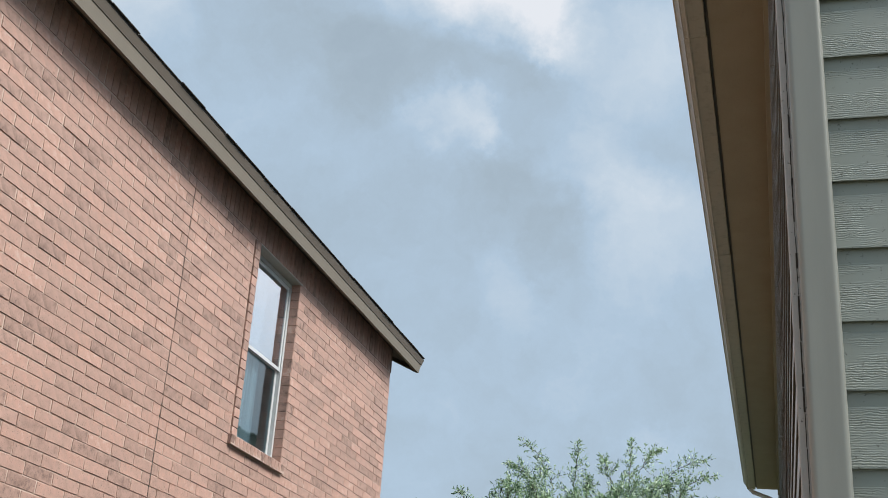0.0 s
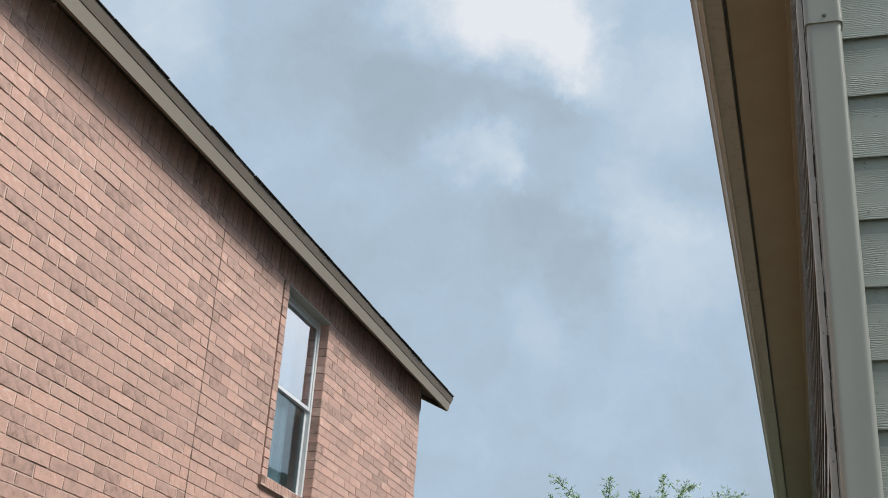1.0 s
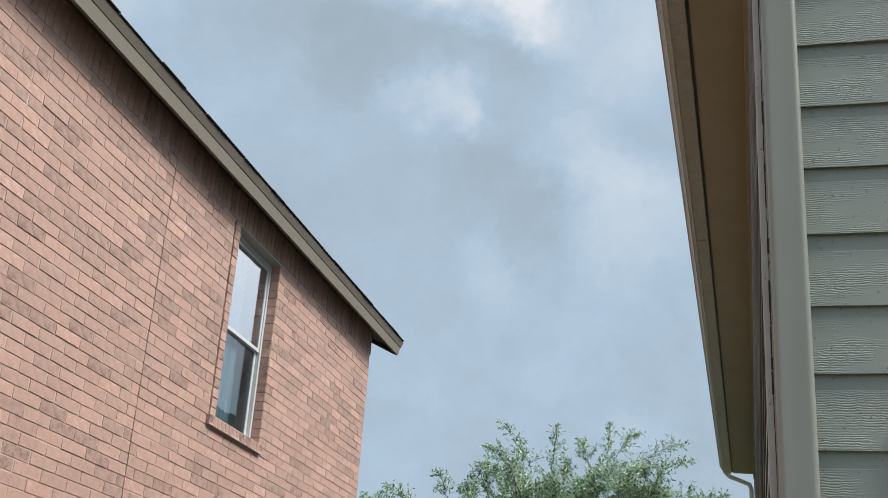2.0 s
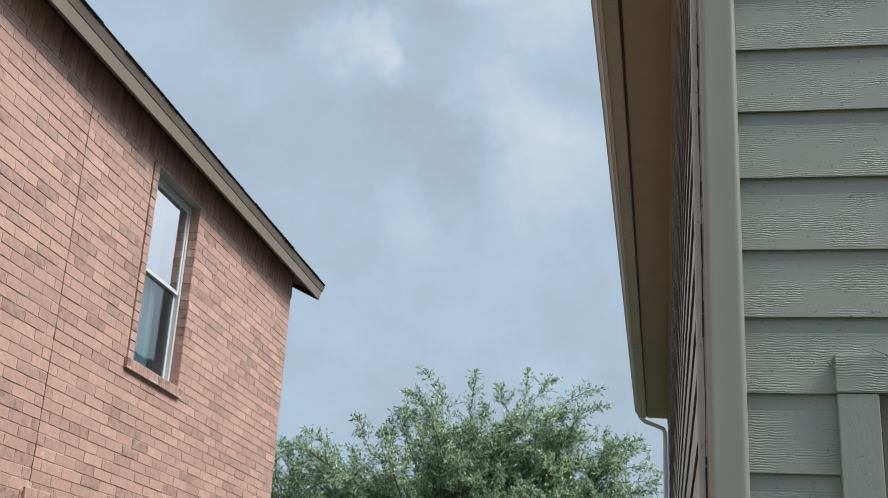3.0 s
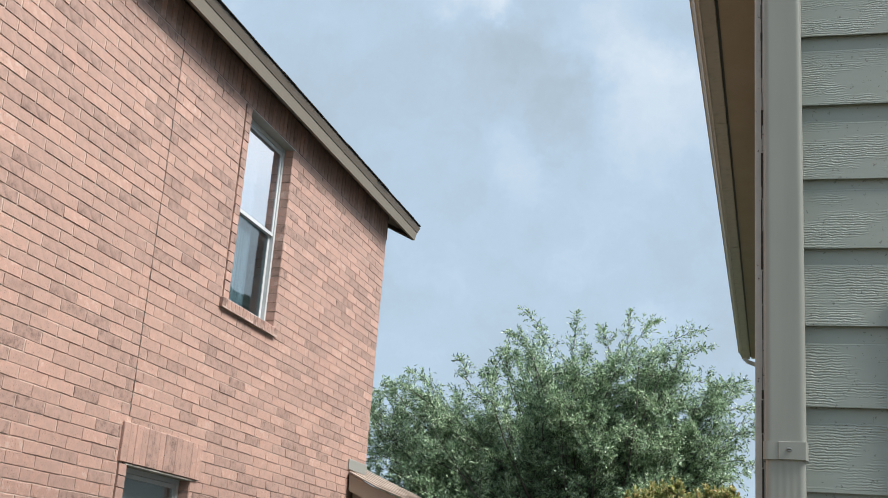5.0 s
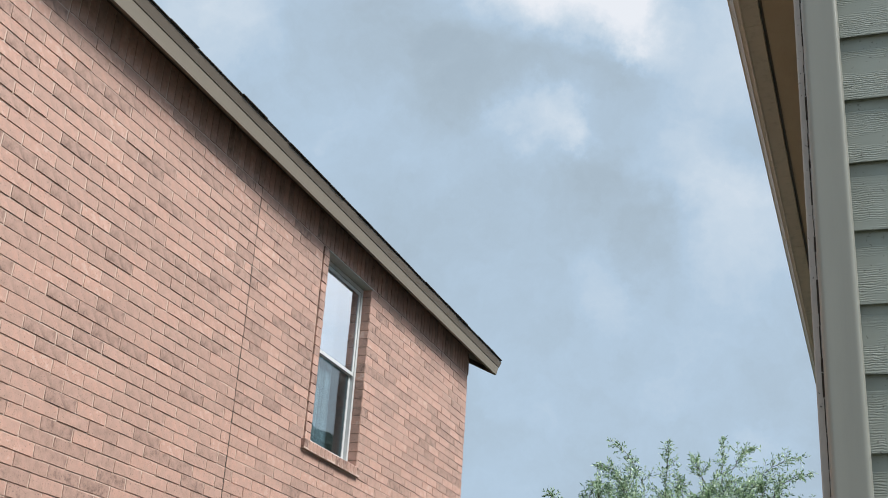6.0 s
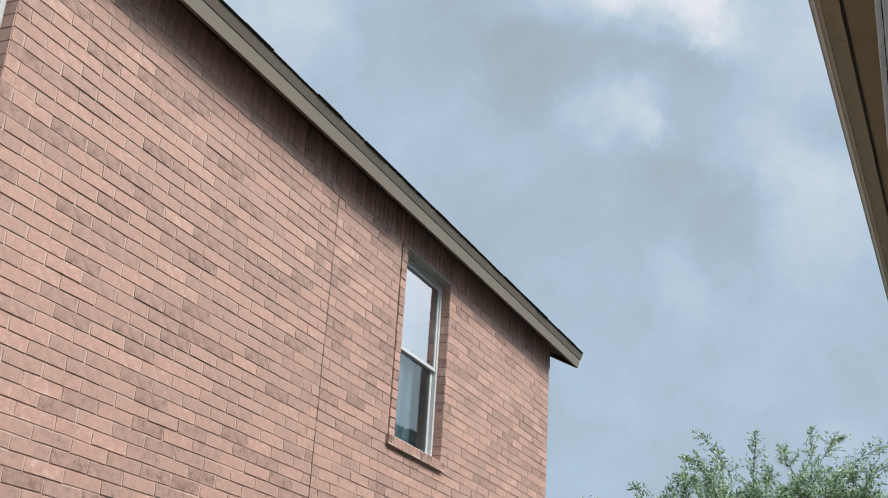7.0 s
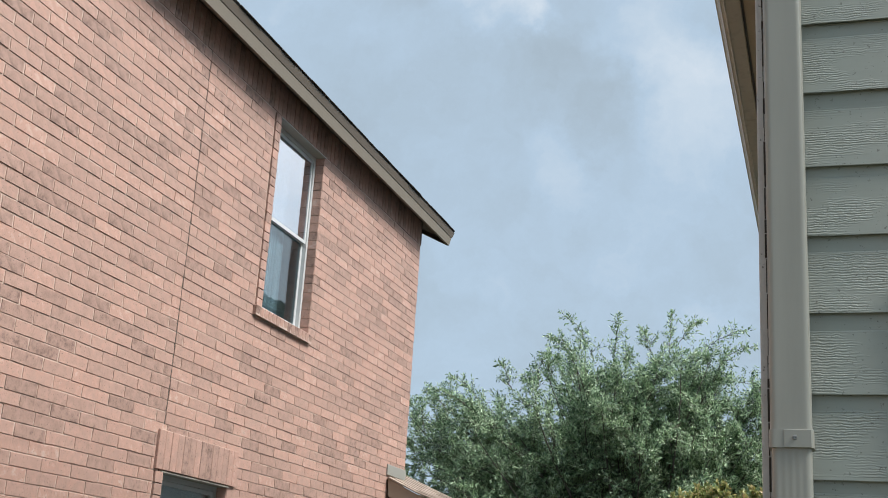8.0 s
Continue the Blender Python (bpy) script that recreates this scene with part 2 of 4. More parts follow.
def emboss(m, depth, expo=0.0, lap0=0.0):
    """Pressed cedar grain: wavering ridges that run along the board, strong in some patches and worn smooth in others."""
    nt = m.node_tree
    n, l = nt.nodes, nt.links
    co = n.new("ShaderNodeTexCoord")
    info = n.new("ShaderNodeObjectInfo")
    add = n.new("ShaderNodeVectorMath")
    l.new(co.outputs["Object"], add.inputs[0])
    l.new(info.outputs["Random"], add.inputs[1])
    mp = n.new("ShaderNodeMapping")
    mp.inputs["Scale"].default_value = (0.8, 0.8, 1.0)
    l.new(add.outputs[0], mp.inputs["Vector"])
    ridge = n.new("ShaderNodeTexWave")
    ridge.bands_direction = "Z"
    for key, value in (("Scale", 52.0), ("Distortion", 7.0), ("Detail", 3.5), ("Detail Scale", 0.8), ("Detail Roughness", 0.62)):
        ridge.inputs[key].default_value = value
    l.new(mp.outputs[0], ridge.inputs["Vector"])
    sharp = n.new("ShaderNodeMapRange")
    sharp.interpolation_type = "SMOOTHSTEP"
    sharp.inputs["From Min"].default_value, sharp.inputs["From Max"].default_value = 0.05, 0.8
    l.new(ridge.outputs["Fac"], sharp.inputs["Value"])
    mp2 = n.new("ShaderNodeMapping")
    mp2.inputs["Scale"].default_value = (0.5, 0.5, 1.3)
    l.new(add.outputs[0], mp2.inputs["Vector"])
    patch = n.new("ShaderNodeTexNoise")
    patch.inputs["Scale"].default_value, patch.inputs["Detail"].default_value = 13, 3
    l.new(mp2.outputs[0], patch.inputs["Vector"])
    mask = n.new("ShaderNodeMapRange")
    mask.inputs["From Min"].default_value, mask.inputs["From Max"].default_value = 0.42, 0.60
    l.new(patch.outputs[0], mask.inputs["Value"])
    mul = n.new("ShaderNodeMath")
    mul.operation = "MULTIPLY"
    l.new(sharp.outputs[0], mul.inputs[0])
    l.new(mask.outputs[0], mul.inputs[1])
    height = mul.outputs[0]
    if expo:                     # the top of each board is left smooth
        split = n.new("ShaderNodeSeparateXYZ")
        l.new(co.outputs["Object"], split.inputs[0])
        up = n.new("ShaderNodeMath")
        up.operation = "MULTIPLY_ADD"
        up.inputs[1].default_value, up.inputs[2].default_value = 1 / expo, 40 - lap0 / expo
        l.new(split.outputs["Z"], up.inputs[0])
        part_of = n.new("ShaderNodeMath")
        part_of.operation = "FRACT"
        l.new(up.outputs[0], part_of.inputs[0])
        edge = n.new("ShaderNodeMapRange")
        edge.inputs["From Min"].default_value, edge.inputs["From Max"].default_value = 0.815, 0.79
        l.new(part_of.outputs[0], edge.inputs["Value"])
        both = n.new("ShaderNodeMath")
        both.operation = "MULTIPLY"
        l.new(height, both.inputs[0])
        l.new(edge.outputs[0], both.inputs[1])
        height = both.outputs[0]
    b = n.new("ShaderNodeBump")
    b.inputs["Strength"].default_value, b.inputs["Distance"].default_value = 1.0, depth
    l.new(height, b.inputs["Height"])
    l.new(b.outputs[0], n["Principled BSDF"].inputs["Normal"])


emboss(SIDING, 0.0010, 0.178, 2.065)
emboss(SIDING_SIDE, 0.0006)
# brown stops stand for the shade on the undersides of the laps
LAP_SHADE = material("lap_underside_shade", [(0.04, 0.030, 0.024), (0.13, 0.10, 0.070), (0.30, 0.24, 0.165)], 0.9, 40, 0.4, stretch=(1, 0.3, 1), blotch=4, blotch_amount=0.5)
TRIM = material("sage_trim", [(0.225, 0.25, 0.225), (0.275, 0.30, 0.272), (0.305, 0.33, 0.30)], 0.5, 20, 0.35, 0.003, stretch=(2, 2, 0.8), blotch=6, blotch_amount=0.25, speck=0.45)
ROUGH_TRIM = material("rough_sawn_trim", [(0.19, 0.212, 0.19), (0.27, 0.295, 0.265), (0.31, 0.335, 0.305)], 0.6, 40, 0.0, stretch=(0.22, 0.22, 3.0), blotch=4, blotch_amount=0.2, speck=0.3)
emboss(ROUGH_TRIM, 0.0014)
WORN_TRIM = material("worn_corner_paint", [(0.23, 0.195, 0.16), (0.42, 0.40, 0.37), (0.50, 0.48, 0.45), (0.55, 0.53, 0.50)], 0.6, 45, 0.6, 0.004, stretch=(1.5, 1.5, 0.5), blotch=12, blotch_amount=0.7, speck=0.9)
SPOUT = material("downspout_enamel", [(0.245, 0.247, 0.215), (0.283, 0.286, 0.251), (0.306, 0.307, 0.272)], 0.36, 12, 0.05, 0.001, stretch=(3, 3, 0.4), blotch=3, blotch_amount=0.3, streak=0.12)
GUTTER = material("gutter_enamel", [(0.31, 0.275, 0.195), (0.40, 0.36, 0.26), (0.44, 0.40, 0.295)], 0.45, 14, 0.05, 0.001, stretch=(3, 0.4, 3), blotch=2, blotch_amount=0.3, streak=0.3)
# caulk colour; along the corner trim it stands for shade in a gap
GAP = material("caulk_and_gap_shade", [(0.03, 0.025, 0.02), (0.05, 0.04, 0.032)], 0.9, 40, 0.2)
VINYL = material("white_vinyl", [(0.432, 0.459, 0.465), (0.504, 0.533, 0.540), (0.547, 0.570, 0.578)], 0.35, 15, 0.03, 0.001)
SHINGLE = material("asphalt_shingle", [(0.19, 0.15, 0.12), (0.30, 0.24, 0.195), (0.38, 0.31, 0.26)], 0.9, 160, 0.6, 0.003, blotch=4, blotch_amount=0.3, random_tint=True)
SHINGLE_EDGE = material("shingle_edge", [(0.035, 0.032, 0.03), (0.06, 0.055, 0.05)], 0.9, 80, 0.5)
FLASHING = material("galvanised_flashing", [(0.28, 0.28, 0.26), (0.36, 0.36, 0.33)], 0.5, 20, 0.1, metal=0.3)
CEDAR = material("weathered_fascia", [(0.27, 0.22, 0.165), (0.36, 0.30, 0.23), (0.43, 0.36, 0.285)], 0.75, 30, 0.4, 0.003, stretch=(0.5, 0.5, 5), blotch=3)
SCREW = material("zinc_screw", [(0.25, 0.25, 0.24), (0.4, 0.4, 0.38)], 0.4, 50, 0.1, metal=0.8)
PALE = material("pale_enamel", [(0.62, 0.60, 0.54), (0.72, 0.70, 0.63), (0.78, 0.76, 0.69)], 0.45, 15, 0.05, 0.001, streak=0.15)
CURTAIN = material("pale_curtain", [(0.612, 0.662, 0.725), (0.702, 0.754, 0.818)], 0.9, 60, 0.1)
PLASTER = material("interior_plaster", [(0.40, 0.40, 0.39), (0.46, 0.46, 0.45)], 0.9, 10, 0.1)
GRASS = material("lawn", [(0.045, 0.046, 0.024), (0.078, 0.074, 0.040), (0.11, 0.102, 0.060)], 0.95, 30, 0.8, 0.02, blotch=0.5, blotch_amount=0.5)
BARK = material("bark", [(0.05, 0.042, 0.035), (0.10, 0.085, 0.07), (0.14, 0.12, 0.10)], 0.95, 18, 0.8, 0.01, stretch=(3, 3, 0.6))
LEAF = leaf_material("oak_leaves", [(0.009, 0.025, 0.014), (0.080, 0.152, 0.079), (0.285, 0.41, 0.225), (0.47, 0.60, 0.38), (0.69, 0.77, 0.63)])
SHRUB = leaf_material("shrub_leaves", [(0.06, 0.09, 0.035), (0.25, 0.30, 0.10), (0.44, 0.40, 0.155), (0.60, 0.35, 0.215)])
PANE = glass_material("coated_glass", 0.62, (0.48, 0.60, 0.68))
PANE_BLIND = glass_material("plain_glass", 0.14, (0.85, 0.88, 0.88))
BLIND = material("blind", [(0.42, 0.44, 0.44), (0.50, 0.52, 0.52)], 0.8, 20, 0.1)
PANE_LOW = glass_material("screened_glass", 0.17, (0.50, 0.63, 0.66))
LINTEL = material("lintel_paint", [(0.27, 0.26, 0.225), (0.36, 0.35, 0.305), (0.40, 0.385, 0.335)], 0.55, 20, 0.1, 0.001, stretch=(5, 0.5, 5), streak=0.2)


# ---------------------------------------------------------------- mesh helpers
def part(name, bm, mat, parent=None, label=""):
    me = bpy.data.meshes.new(name)
    bm.normal_update()
    bm.to_mesh(me)
    bm.free()
    me.materials.append(mat)
    ob = new(name, me)
    ob.parent = parent
    return tagged(ob, label)


def soup(name, verts, faces, mat, parent=None, label=""):
    me = bpy.data.meshes.new(name)
    me.from_pydata([tuple(v) for v in verts], [], [tuple(f) for f in faces])
    me.update()
    me.materials.append(mat)
    ob = new(name, me)
    ob.parent = parent
    return tagged(ob, label)


def thing(name, label, category, at=(0, 0, 0), kind="", group=""):
    ob = new(name)
    ob.location = at
    ob.empty_display_size = 0.1
    return tagged(ob, label, category, group, kind)


def box(x0, x1, y0, y1, z0, z1, bevel=0.0, bm=None, segments=2):
    bm = bm or bmesh.new()
    made = bmesh.ops.create_cube(bm, size=1.0)
    bmesh.ops.transform(bm, verts=made["verts"], matrix=Matrix.Translation(((x0 + x1) / 2, (y0 + y1) / 2, (z0 + z1) / 2))
                        @ Matrix.Diagonal((x1 - x0, y1 - y0, z1 - z0, 1)))
    if bevel:
        edges = list({e for v in made["verts"] for e in v.link_edges})
        bmesh.ops.bevel(bm, geom=edges, offset=bevel, segments=segments, profile=0.6, affect="EDGES")
    return bm


def extrude(profile, axis, a, b, cuts=1, wobble=0.0, seed=1):
    """A closed profile swept along x ("x": profile is y, z) or y ("y": profile is x, z) from a to b, with slightly uneven edges."""
    rnd = random.Random(seed)
    bm = bmesh.new()
    rings = []
    for i in range(cuts + 1):
        s = a + (b - a) * i / cuts
        dz = rnd.uniform(-wobble, wobble)
        rings.append([bm.verts.new((s, u, w + dz) if axis == "x" else (u, s, w + dz)) for u, w in profile])
    n = len(profile)
    for r, q in zip(rings, rings[1:]):
        for i in range(n):
            bm.faces.new((r[i], r[(i + 1) % n], q[(i + 1) % n], q[i]))
    bm.faces.new(rings[0])
    bm.faces.new(rings[-1][::-1])
    bmesh.ops.recalc_face_normals(bm, faces=bm.faces)
    return bm


def tube(points, radii, sides=6):
    """Vertices and faces of a tapered tube along points."""
    verts, faces = [], []
    up = Vector((0.3, 0.2, 1)).normalized()
    for i, p in enumerate(points):
        d = (points[min(i + 1, len(points) - 1)] - points[max(i - 1, 0)]).normalized()
        s = d.cross(up)
        s = s.normalized() if s.length > 1e-3 else Vector((1, 0, 0))
        t = d.cross(s)
        for k in range(sides):
            a = 2 * math.pi * k / sides
            verts.append(p + (s * math.cos(a) + t * math.sin(a)) * radii[i])
    for i in range(len(points) - 1):
        for k in range(sides):
            q = (k + 1) % sides
            faces.append((i * sides + k, i * sides + q, (i + 1) * sides + q, (i + 1) * sides + k))
    return verts, faces


def pierced(x0, x1, y0, y1, z0, z1, holes):
    """A slab that faces x, with holes (y0, y1, z0, z1) that go through it."""
    bm = bmesh.new()
    ys = sorted({y0, y1, *(h[0] for h in holes), *(h[1] for h in holes)})
    zs = sorted({z0, z1, *(h[2] for h in holes), *(h[3] for h in holes)})
    full = lambda i, j: 0 <= i < len(ys) - 1 and 0 <= j < len(zs) - 1 and not any(
        h[0] - 1e-6 <= ys[i] and ys[i + 1] <= h[1] + 1e-6 and h[2] - 1e-6 <= zs[j] and zs[j + 1] <= h[3] + 1e-6 for h in holes)
    quad = lambda *c: bm.faces.new([bm.verts.new(v) for v in c])
    for i in range(len(ys) - 1):
        for j in range(len(zs) - 1):
            if not full(i, j):
                continue
            a, b, c, d = ys[i], ys[i + 1], zs[j], zs[j + 1]
            quad((x1, a, c), (x1, b, c), (x1, b, d), (x1, a, d))
            quad((x0, a, d), (x0, b, d), (x0, b, c), (x0, a, c))
            if not full(i - 1, j):
                quad((x0, a, c), (x1, a, c), (x1, a, d), (x0, a, d))
            if not full(i + 1, j):
                quad((x0, b, d), (x1, b, d), (x1, b, c), (x0, b, c))
            if not full(i, j - 1):
                quad((x0, a, c), (x0, b, c), (x1, b, c), (x1, a, c))
            if not full(i, j + 1):
                quad((x0, a, d), (x1, a, d), (x1, b, d), (x0, b, d))
    bmesh.ops.remove_doubles(bm, verts=bm.verts, dist=1e-5)
    return bm


# ---------------------------------------------------------------- ground
bm = bmesh.new()
bmesh.ops.create_grid(bm, x_segments=60, y_segments=60, size=400)
for v in bm.verts:
    v.co.z = 0.05 * noise.noise(v.co * 0.3) - 0.02
tagged(part("ground", bm, GRASS), "dry mown lawn between the two houses", "ground", kind="structure")


# ---------------------------------------------------------------- brick house
WX = -3.652                      # face of the brick wall
CORNER = 10.658                  # its far corner
WALL_TOP = 5.196
COURSE, LENGTH, JOINT, BED = 0.06975, 0.255, 0.0072, 0.0056
CONTROL_JOINT = 6.335
HOLES = [(7.405, 8.233, 3.497, 4.951), (2.520, 3.350, 3.497, 4.951), (6.370, 7.203, 0.85, 2.243)]
SURROUND = 0.088                 # width of the brick column beside an opening

brick_house = thing("brick_house", "two-storey house of pinkish-tan brick with taupe eaves", "house", (WX, CORNER, 0))
brick_house.location = (0, 0, 0)
wall = part("wall", pierced(WX - 0.10, WX - 0.0036, -3.0, CORNER - 0.006, 0.0, WALL_TOP + 0.02, [(a - 0.006, b + 0.006, c, d) for a, b, c, d in HOLES]), MORTAR, brick_house, "brick wall with tan mortar joints")
# the rest of the shell, plain: inner leaf, far, near and back walls, floors
part("inner_wall", pierced(WX - 0.30, WX - 0.135, -3.0, CORNER - 0.15, 0.0, WALL_TOP + 0.02, [(a + 0.02, b - 0.02, c + 0.02, d - 0.02) for a, b, c, d in HOLES]), PLASTER, brick_house)
part("end_wall", box(WX - 10.0, WX - 0.102, CORNER - 0.12, CORNER - 0.004, 0, WALL_TOP, 0), BRICK, brick_house)
part("end_wall", box(WX - 10.0, WX - 0.102, -3.0, -2.85, 0, WALL_TOP, 0), BRICK, brick_house)
part("back_wall", box(WX - 10.1, WX - 10.0, -3.0, CORNER, 0, WALL_TOP, 0), BRICK, brick_house)
part("inner_partition", box(WX - 3.6, WX - 3.5, -2.8, CORNER - 0.2, 0, WALL_TOP, 0), PLASTER, brick_house)
part("upper_floor", box(WX - 3.5, WX - 0.31, -2.8, CORNER - 0.2, 2.62, 2.80, 0), PLASTER, brick_house)
part("upper_ceiling", box(WX - 3.5, WX - 0.31, -2.8, CORNER - 0.2, WALL_TOP - 0.02, WALL_TOP + 0.06, 0), PLASTER, brick_house)
part("control_joint", box(WX - 0.02, WX - 0.0018, CONTROL_JOINT - 0.0042, CONTROL_JOINT + 0.0042, 0.1, WALL_TOP), GAP, wall, "dark caulked control joint")


def brick_geometry(length, height, rnd, proud=0.0, back=0.03):
    """A brick's visible body, centred on y and z, its face near x = 0, with worn, slightly uneven edges."""
    length, height = length + rnd.uniform(-0.003, 0.001), height + rnd.uniform(-0.0022, 0.0008)
    c, tilt = 0.0015, rnd.uniform(-0.0012, 0.0012)
    h, k = length / 2, height / 2
    corners = ((-1, -1), (rnd.uniform(-0.5, 0.5), -1), (1, -1), (1, 1), (rnd.uniform(-0.5, 0.5), 1), (-1, 1))
    shake = [(rnd.uniform(-0.0022, 0.0022), rnd.uniform(-0.0020, 0.0016)) for _ in corners]
    verts = []
    for x, inset in ((-back, 0.0), (-c, 0.0), (0.0, c)):
        for i, (sy, sz) in enumerate(corners):
            verts.append((x + proud + (tilt * sz if x > -0.01 else 0) + rnd.uniform(-0.0005, 0.0005), sy * (h - inset) + shake[i][0], sz * (k - inset) + shake[i][1]))
    faces = [(12, 13, 16, 17), (13, 14, 15, 16)]
    for r in (0, 6):
        for i in range(6):
            j = (i + 1) % 6
            faces.append((r + i, r + j, r + 6 + j, r + 6 + i))
    return verts, faces


def free_spans(z0, z1):
    """The stretches of y that a course between z0 and z1 may fill."""
    cuts = [(CONTROL_JOINT - 0.0008, CONTROL_JOINT + 0.0008)] if z0 > 2.48 else []
    for a, b, c, d in HOLES:
        if z1 > c - 0.075 and c - 0.088 <= z0 < d - 0.01:      # a course that shows under the sill runs on behind it
            cuts.append((a - SURROUND - 0.006, b) if z0 > c - 0.01 else (a - SURROUND - 0.01, b + 0.03))
    a, b, c, d = HOLES[2]
    if 2.243 < z1 <= 2.490:
        cuts.append((6.272, 7.298))
    spans, y = [], -2.99
    for a, b in sorted(cuts):
        if a > y:
            spans.append((y, a))
        y = max(y, b)
    spans.append((y, CORNER))
    return spans


rnd = random.Random(11)
brick_places = []                # (y, z, length, height, proud)
course = 0
TOP_COURSE = 4.957               # over it stands a soldier course, up to the soffit
z = TOP_COURSE - COURSE
while z > 0.1:
    off = rnd.uniform(-0.008, 0.008)
    for a, b in free_spans(z, z + COURSE):
        beyond = a > CONTROL_JOINT - 0.01 and z > 2.48          # the bond begins anew at the control joint
        y = ((6.43 if course % 2 else 6.58) if beyond else (6.117 if course % 2 else 6.235)) - 40 * LENGTH + off
        while y < b:
            s, e = max(y, a), min(y + LENGTH, b)
            if e - s > 0.014:
                brick_places.append(((s + e) / 2, z + COURSE / 2, e - s - JOINT, COURSE - BED, rnd.uniform(-0.0008, 0.0016)))
            y += LENGTH
    z -= COURSE
    course += 1
y = -2.99
while y < CORNER - 0.03:         # soldier course
    w = 0.0712 + rnd.uniform(-0.002, 0.002)
    brick_places.append((y + w / 2, (TOP_COURSE + WALL_TOP + 0.03) / 2 + 0.003, min(w, CORNER - y) - 0.006, WALL_TOP + 0.03 - TOP_COURSE - 0.006, rnd.uniform(-0.0015, 0.003)))
    y += w
# columns of cut bricks beside the openings stand a little proud
for a, b, c, d in HOLES:
    z = d - COURSE if d > 3 else 2.236 - COURSE
    while z > c - 0.02:
        for s, e in ((a - SURROUND, a),):
            brick_places.append(((s + e) / 2, z + COURSE / 2, e - s - 0.002, COURSE - BED, 0.011 + rnd.gauss(0, 0.001)))
        z -= COURSE


def brick_return(y0, y1, z, proud):
    """The side of a brick that lines an opening."""
    v, f = [], []
    x0, x1 = WX - 0.098, WX + proud - 0.002
    h = (COURSE - BED) / 2
    w = rnd.uniform(-0.0008, 0.0008)
    v = [(x, y, zz) for x in (x0, x1) for y in (y0 + w, y1 + w) for zz in (z - h, z + h)]
    f = [(0, 1, 3, 2), (4, 6, 7, 5), (0, 4, 5, 1), (2, 3, 7, 6), (1, 5, 7, 3), (0, 2, 6, 4)]
    return v, f


def eave_board(name, x0, x1, y0, y1, z0, z1, mat, parent, label="", bevel=0.003):
    return part(name, box(x0, x1, y0, y1, z0, z1, bevel), mat, parent, label)


EAVE_END = 11.12
FX = -3.485                      # outer face of the fascia
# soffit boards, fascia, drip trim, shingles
soffit = part("soffit", extrude([(WX - 0.02, WALL_TOP + 0.004), (FX - 0.022, 5.184), (FX - 0.022, 5.198), (WX - 0.02, WALL_TOP + 0.020)], "y", -3.2, EAVE_END - 0.02, 24, 0.001), SHADED_SOFFIT, brick_house, "soffit with the eave shade in its dark brown colour")
part("fascia", extrude([(FX - 0.022, 5.075), (FX, 5.075), (FX, 5.190), (FX - 0.022, 5.200)], "y", -3.2, EAVE_END, 30, 0.0012, 3), TAUPE, brick_house, "weathered taupe fascia board")
part("drip_trim", extrude([(FX + 0.001, 5.172), (FX + 0.0045, 5.176), (FX + 0.016, 5.2385), (FX + 0.001, 5.2385)], "y", -3.2, EAVE_END + 0.004, 30, 0.001, 4), DRIP, brick_house, "drip trim above the fascia with shingle shade in its colour")
ridge_x, ridge_z = WX - 5.0, 5.22 + 5.2 * 0.5
roof = part("roof", extrude([(FX + 0.014, 5.240), (FX + 0.018, 5.246), (ridge_x, ridge_z + 0.1), (ridge_x - 5.2, 5.245), (ridge_x - 5.2, 5.23), (ridge_x, ridge_z)], "y", -3.25, EAVE_END + 0.012, 60, 0.003, 5), SHINGLE_EDGE, brick_house, "dark asphalt shingle roof")


def shingle_slope(name, x0, z0, x1, z1, y0, y1, parent, mat=SHINGLE_EDGE, rows=26):
    """Overlapping shingle courses from the eave (x0, z0) up to the ridge (x1, z1)."""
    prof = []
    for r in range(rows):
        a, b = r / rows, (r + 1) / rows
        prof += [(x0 + (x1 - x0) * a, z0 + (z1 - z0) * a + 0.014), (x0 + (x1 - x0) * b, z0 + (z1 - z0) * b + 0.005)]
    prof += [(x1, z1 - 0.01), (x0, z0 + 0.004)]
    part(name, extrude(prof, "y", y0, y1), mat, parent, "weathered asphalt shingle courses")


shingle_slope("shingle_slope", FX + 0.012, 5.252, ridge_x, ridge_z + 0.108, -3.25, EAVE_END + 0.008, roof)
shingle_slope("shingle_slope", ridge_x - 5.19, 5.252, ridge_x - 0.002, ridge_z + 0.108, -3.25, EAVE_END + 0.008, roof)
tab_rnd = random.Random(17)
y = -3.2
while y < EAVE_END:              # the lowest shingles stick out a little unevenly over the drip edge
    w = min(tab_rnd.uniform(0.24, 0.34), EAVE_END + 0.02 - y)
    lift, out = tab_rnd.uniform(-0.002, 0.005), tab_rnd.uniform(-0.003, 0.008)
    part("shingle_tab", box(FX - 0.12, FX + 0.026 + out, y + 0.002, y + w - 0.002, 5.249 + lift, 5.2575 + lift, 0.002, segments=1), SHINGLE_EDGE, roof)
    y += w
part("rake_board", extrude([(FX - 0.03, 5.080), (FX - 0.001, 5.078), (FX - 0.001, 5.226), (ridge_x, ridge_z - 0.01), (ridge_x, ridge_z - 0.16)], "y", EAVE_END - 0.021, EAVE_END - 0.001), TAUPE, brick_house)
for ob in [o for o in brick_house.children if o.name in ("fascia", "drip_trim", "rake_board")]:
    for v in ob.data.vertices:   # the eave's end is cut on the slant
        if v.co.y > EAVE_END - 0.03:
            v.co.y += max(-0.075, min(0.03, (v.co.z - 5.19) * 0.65))

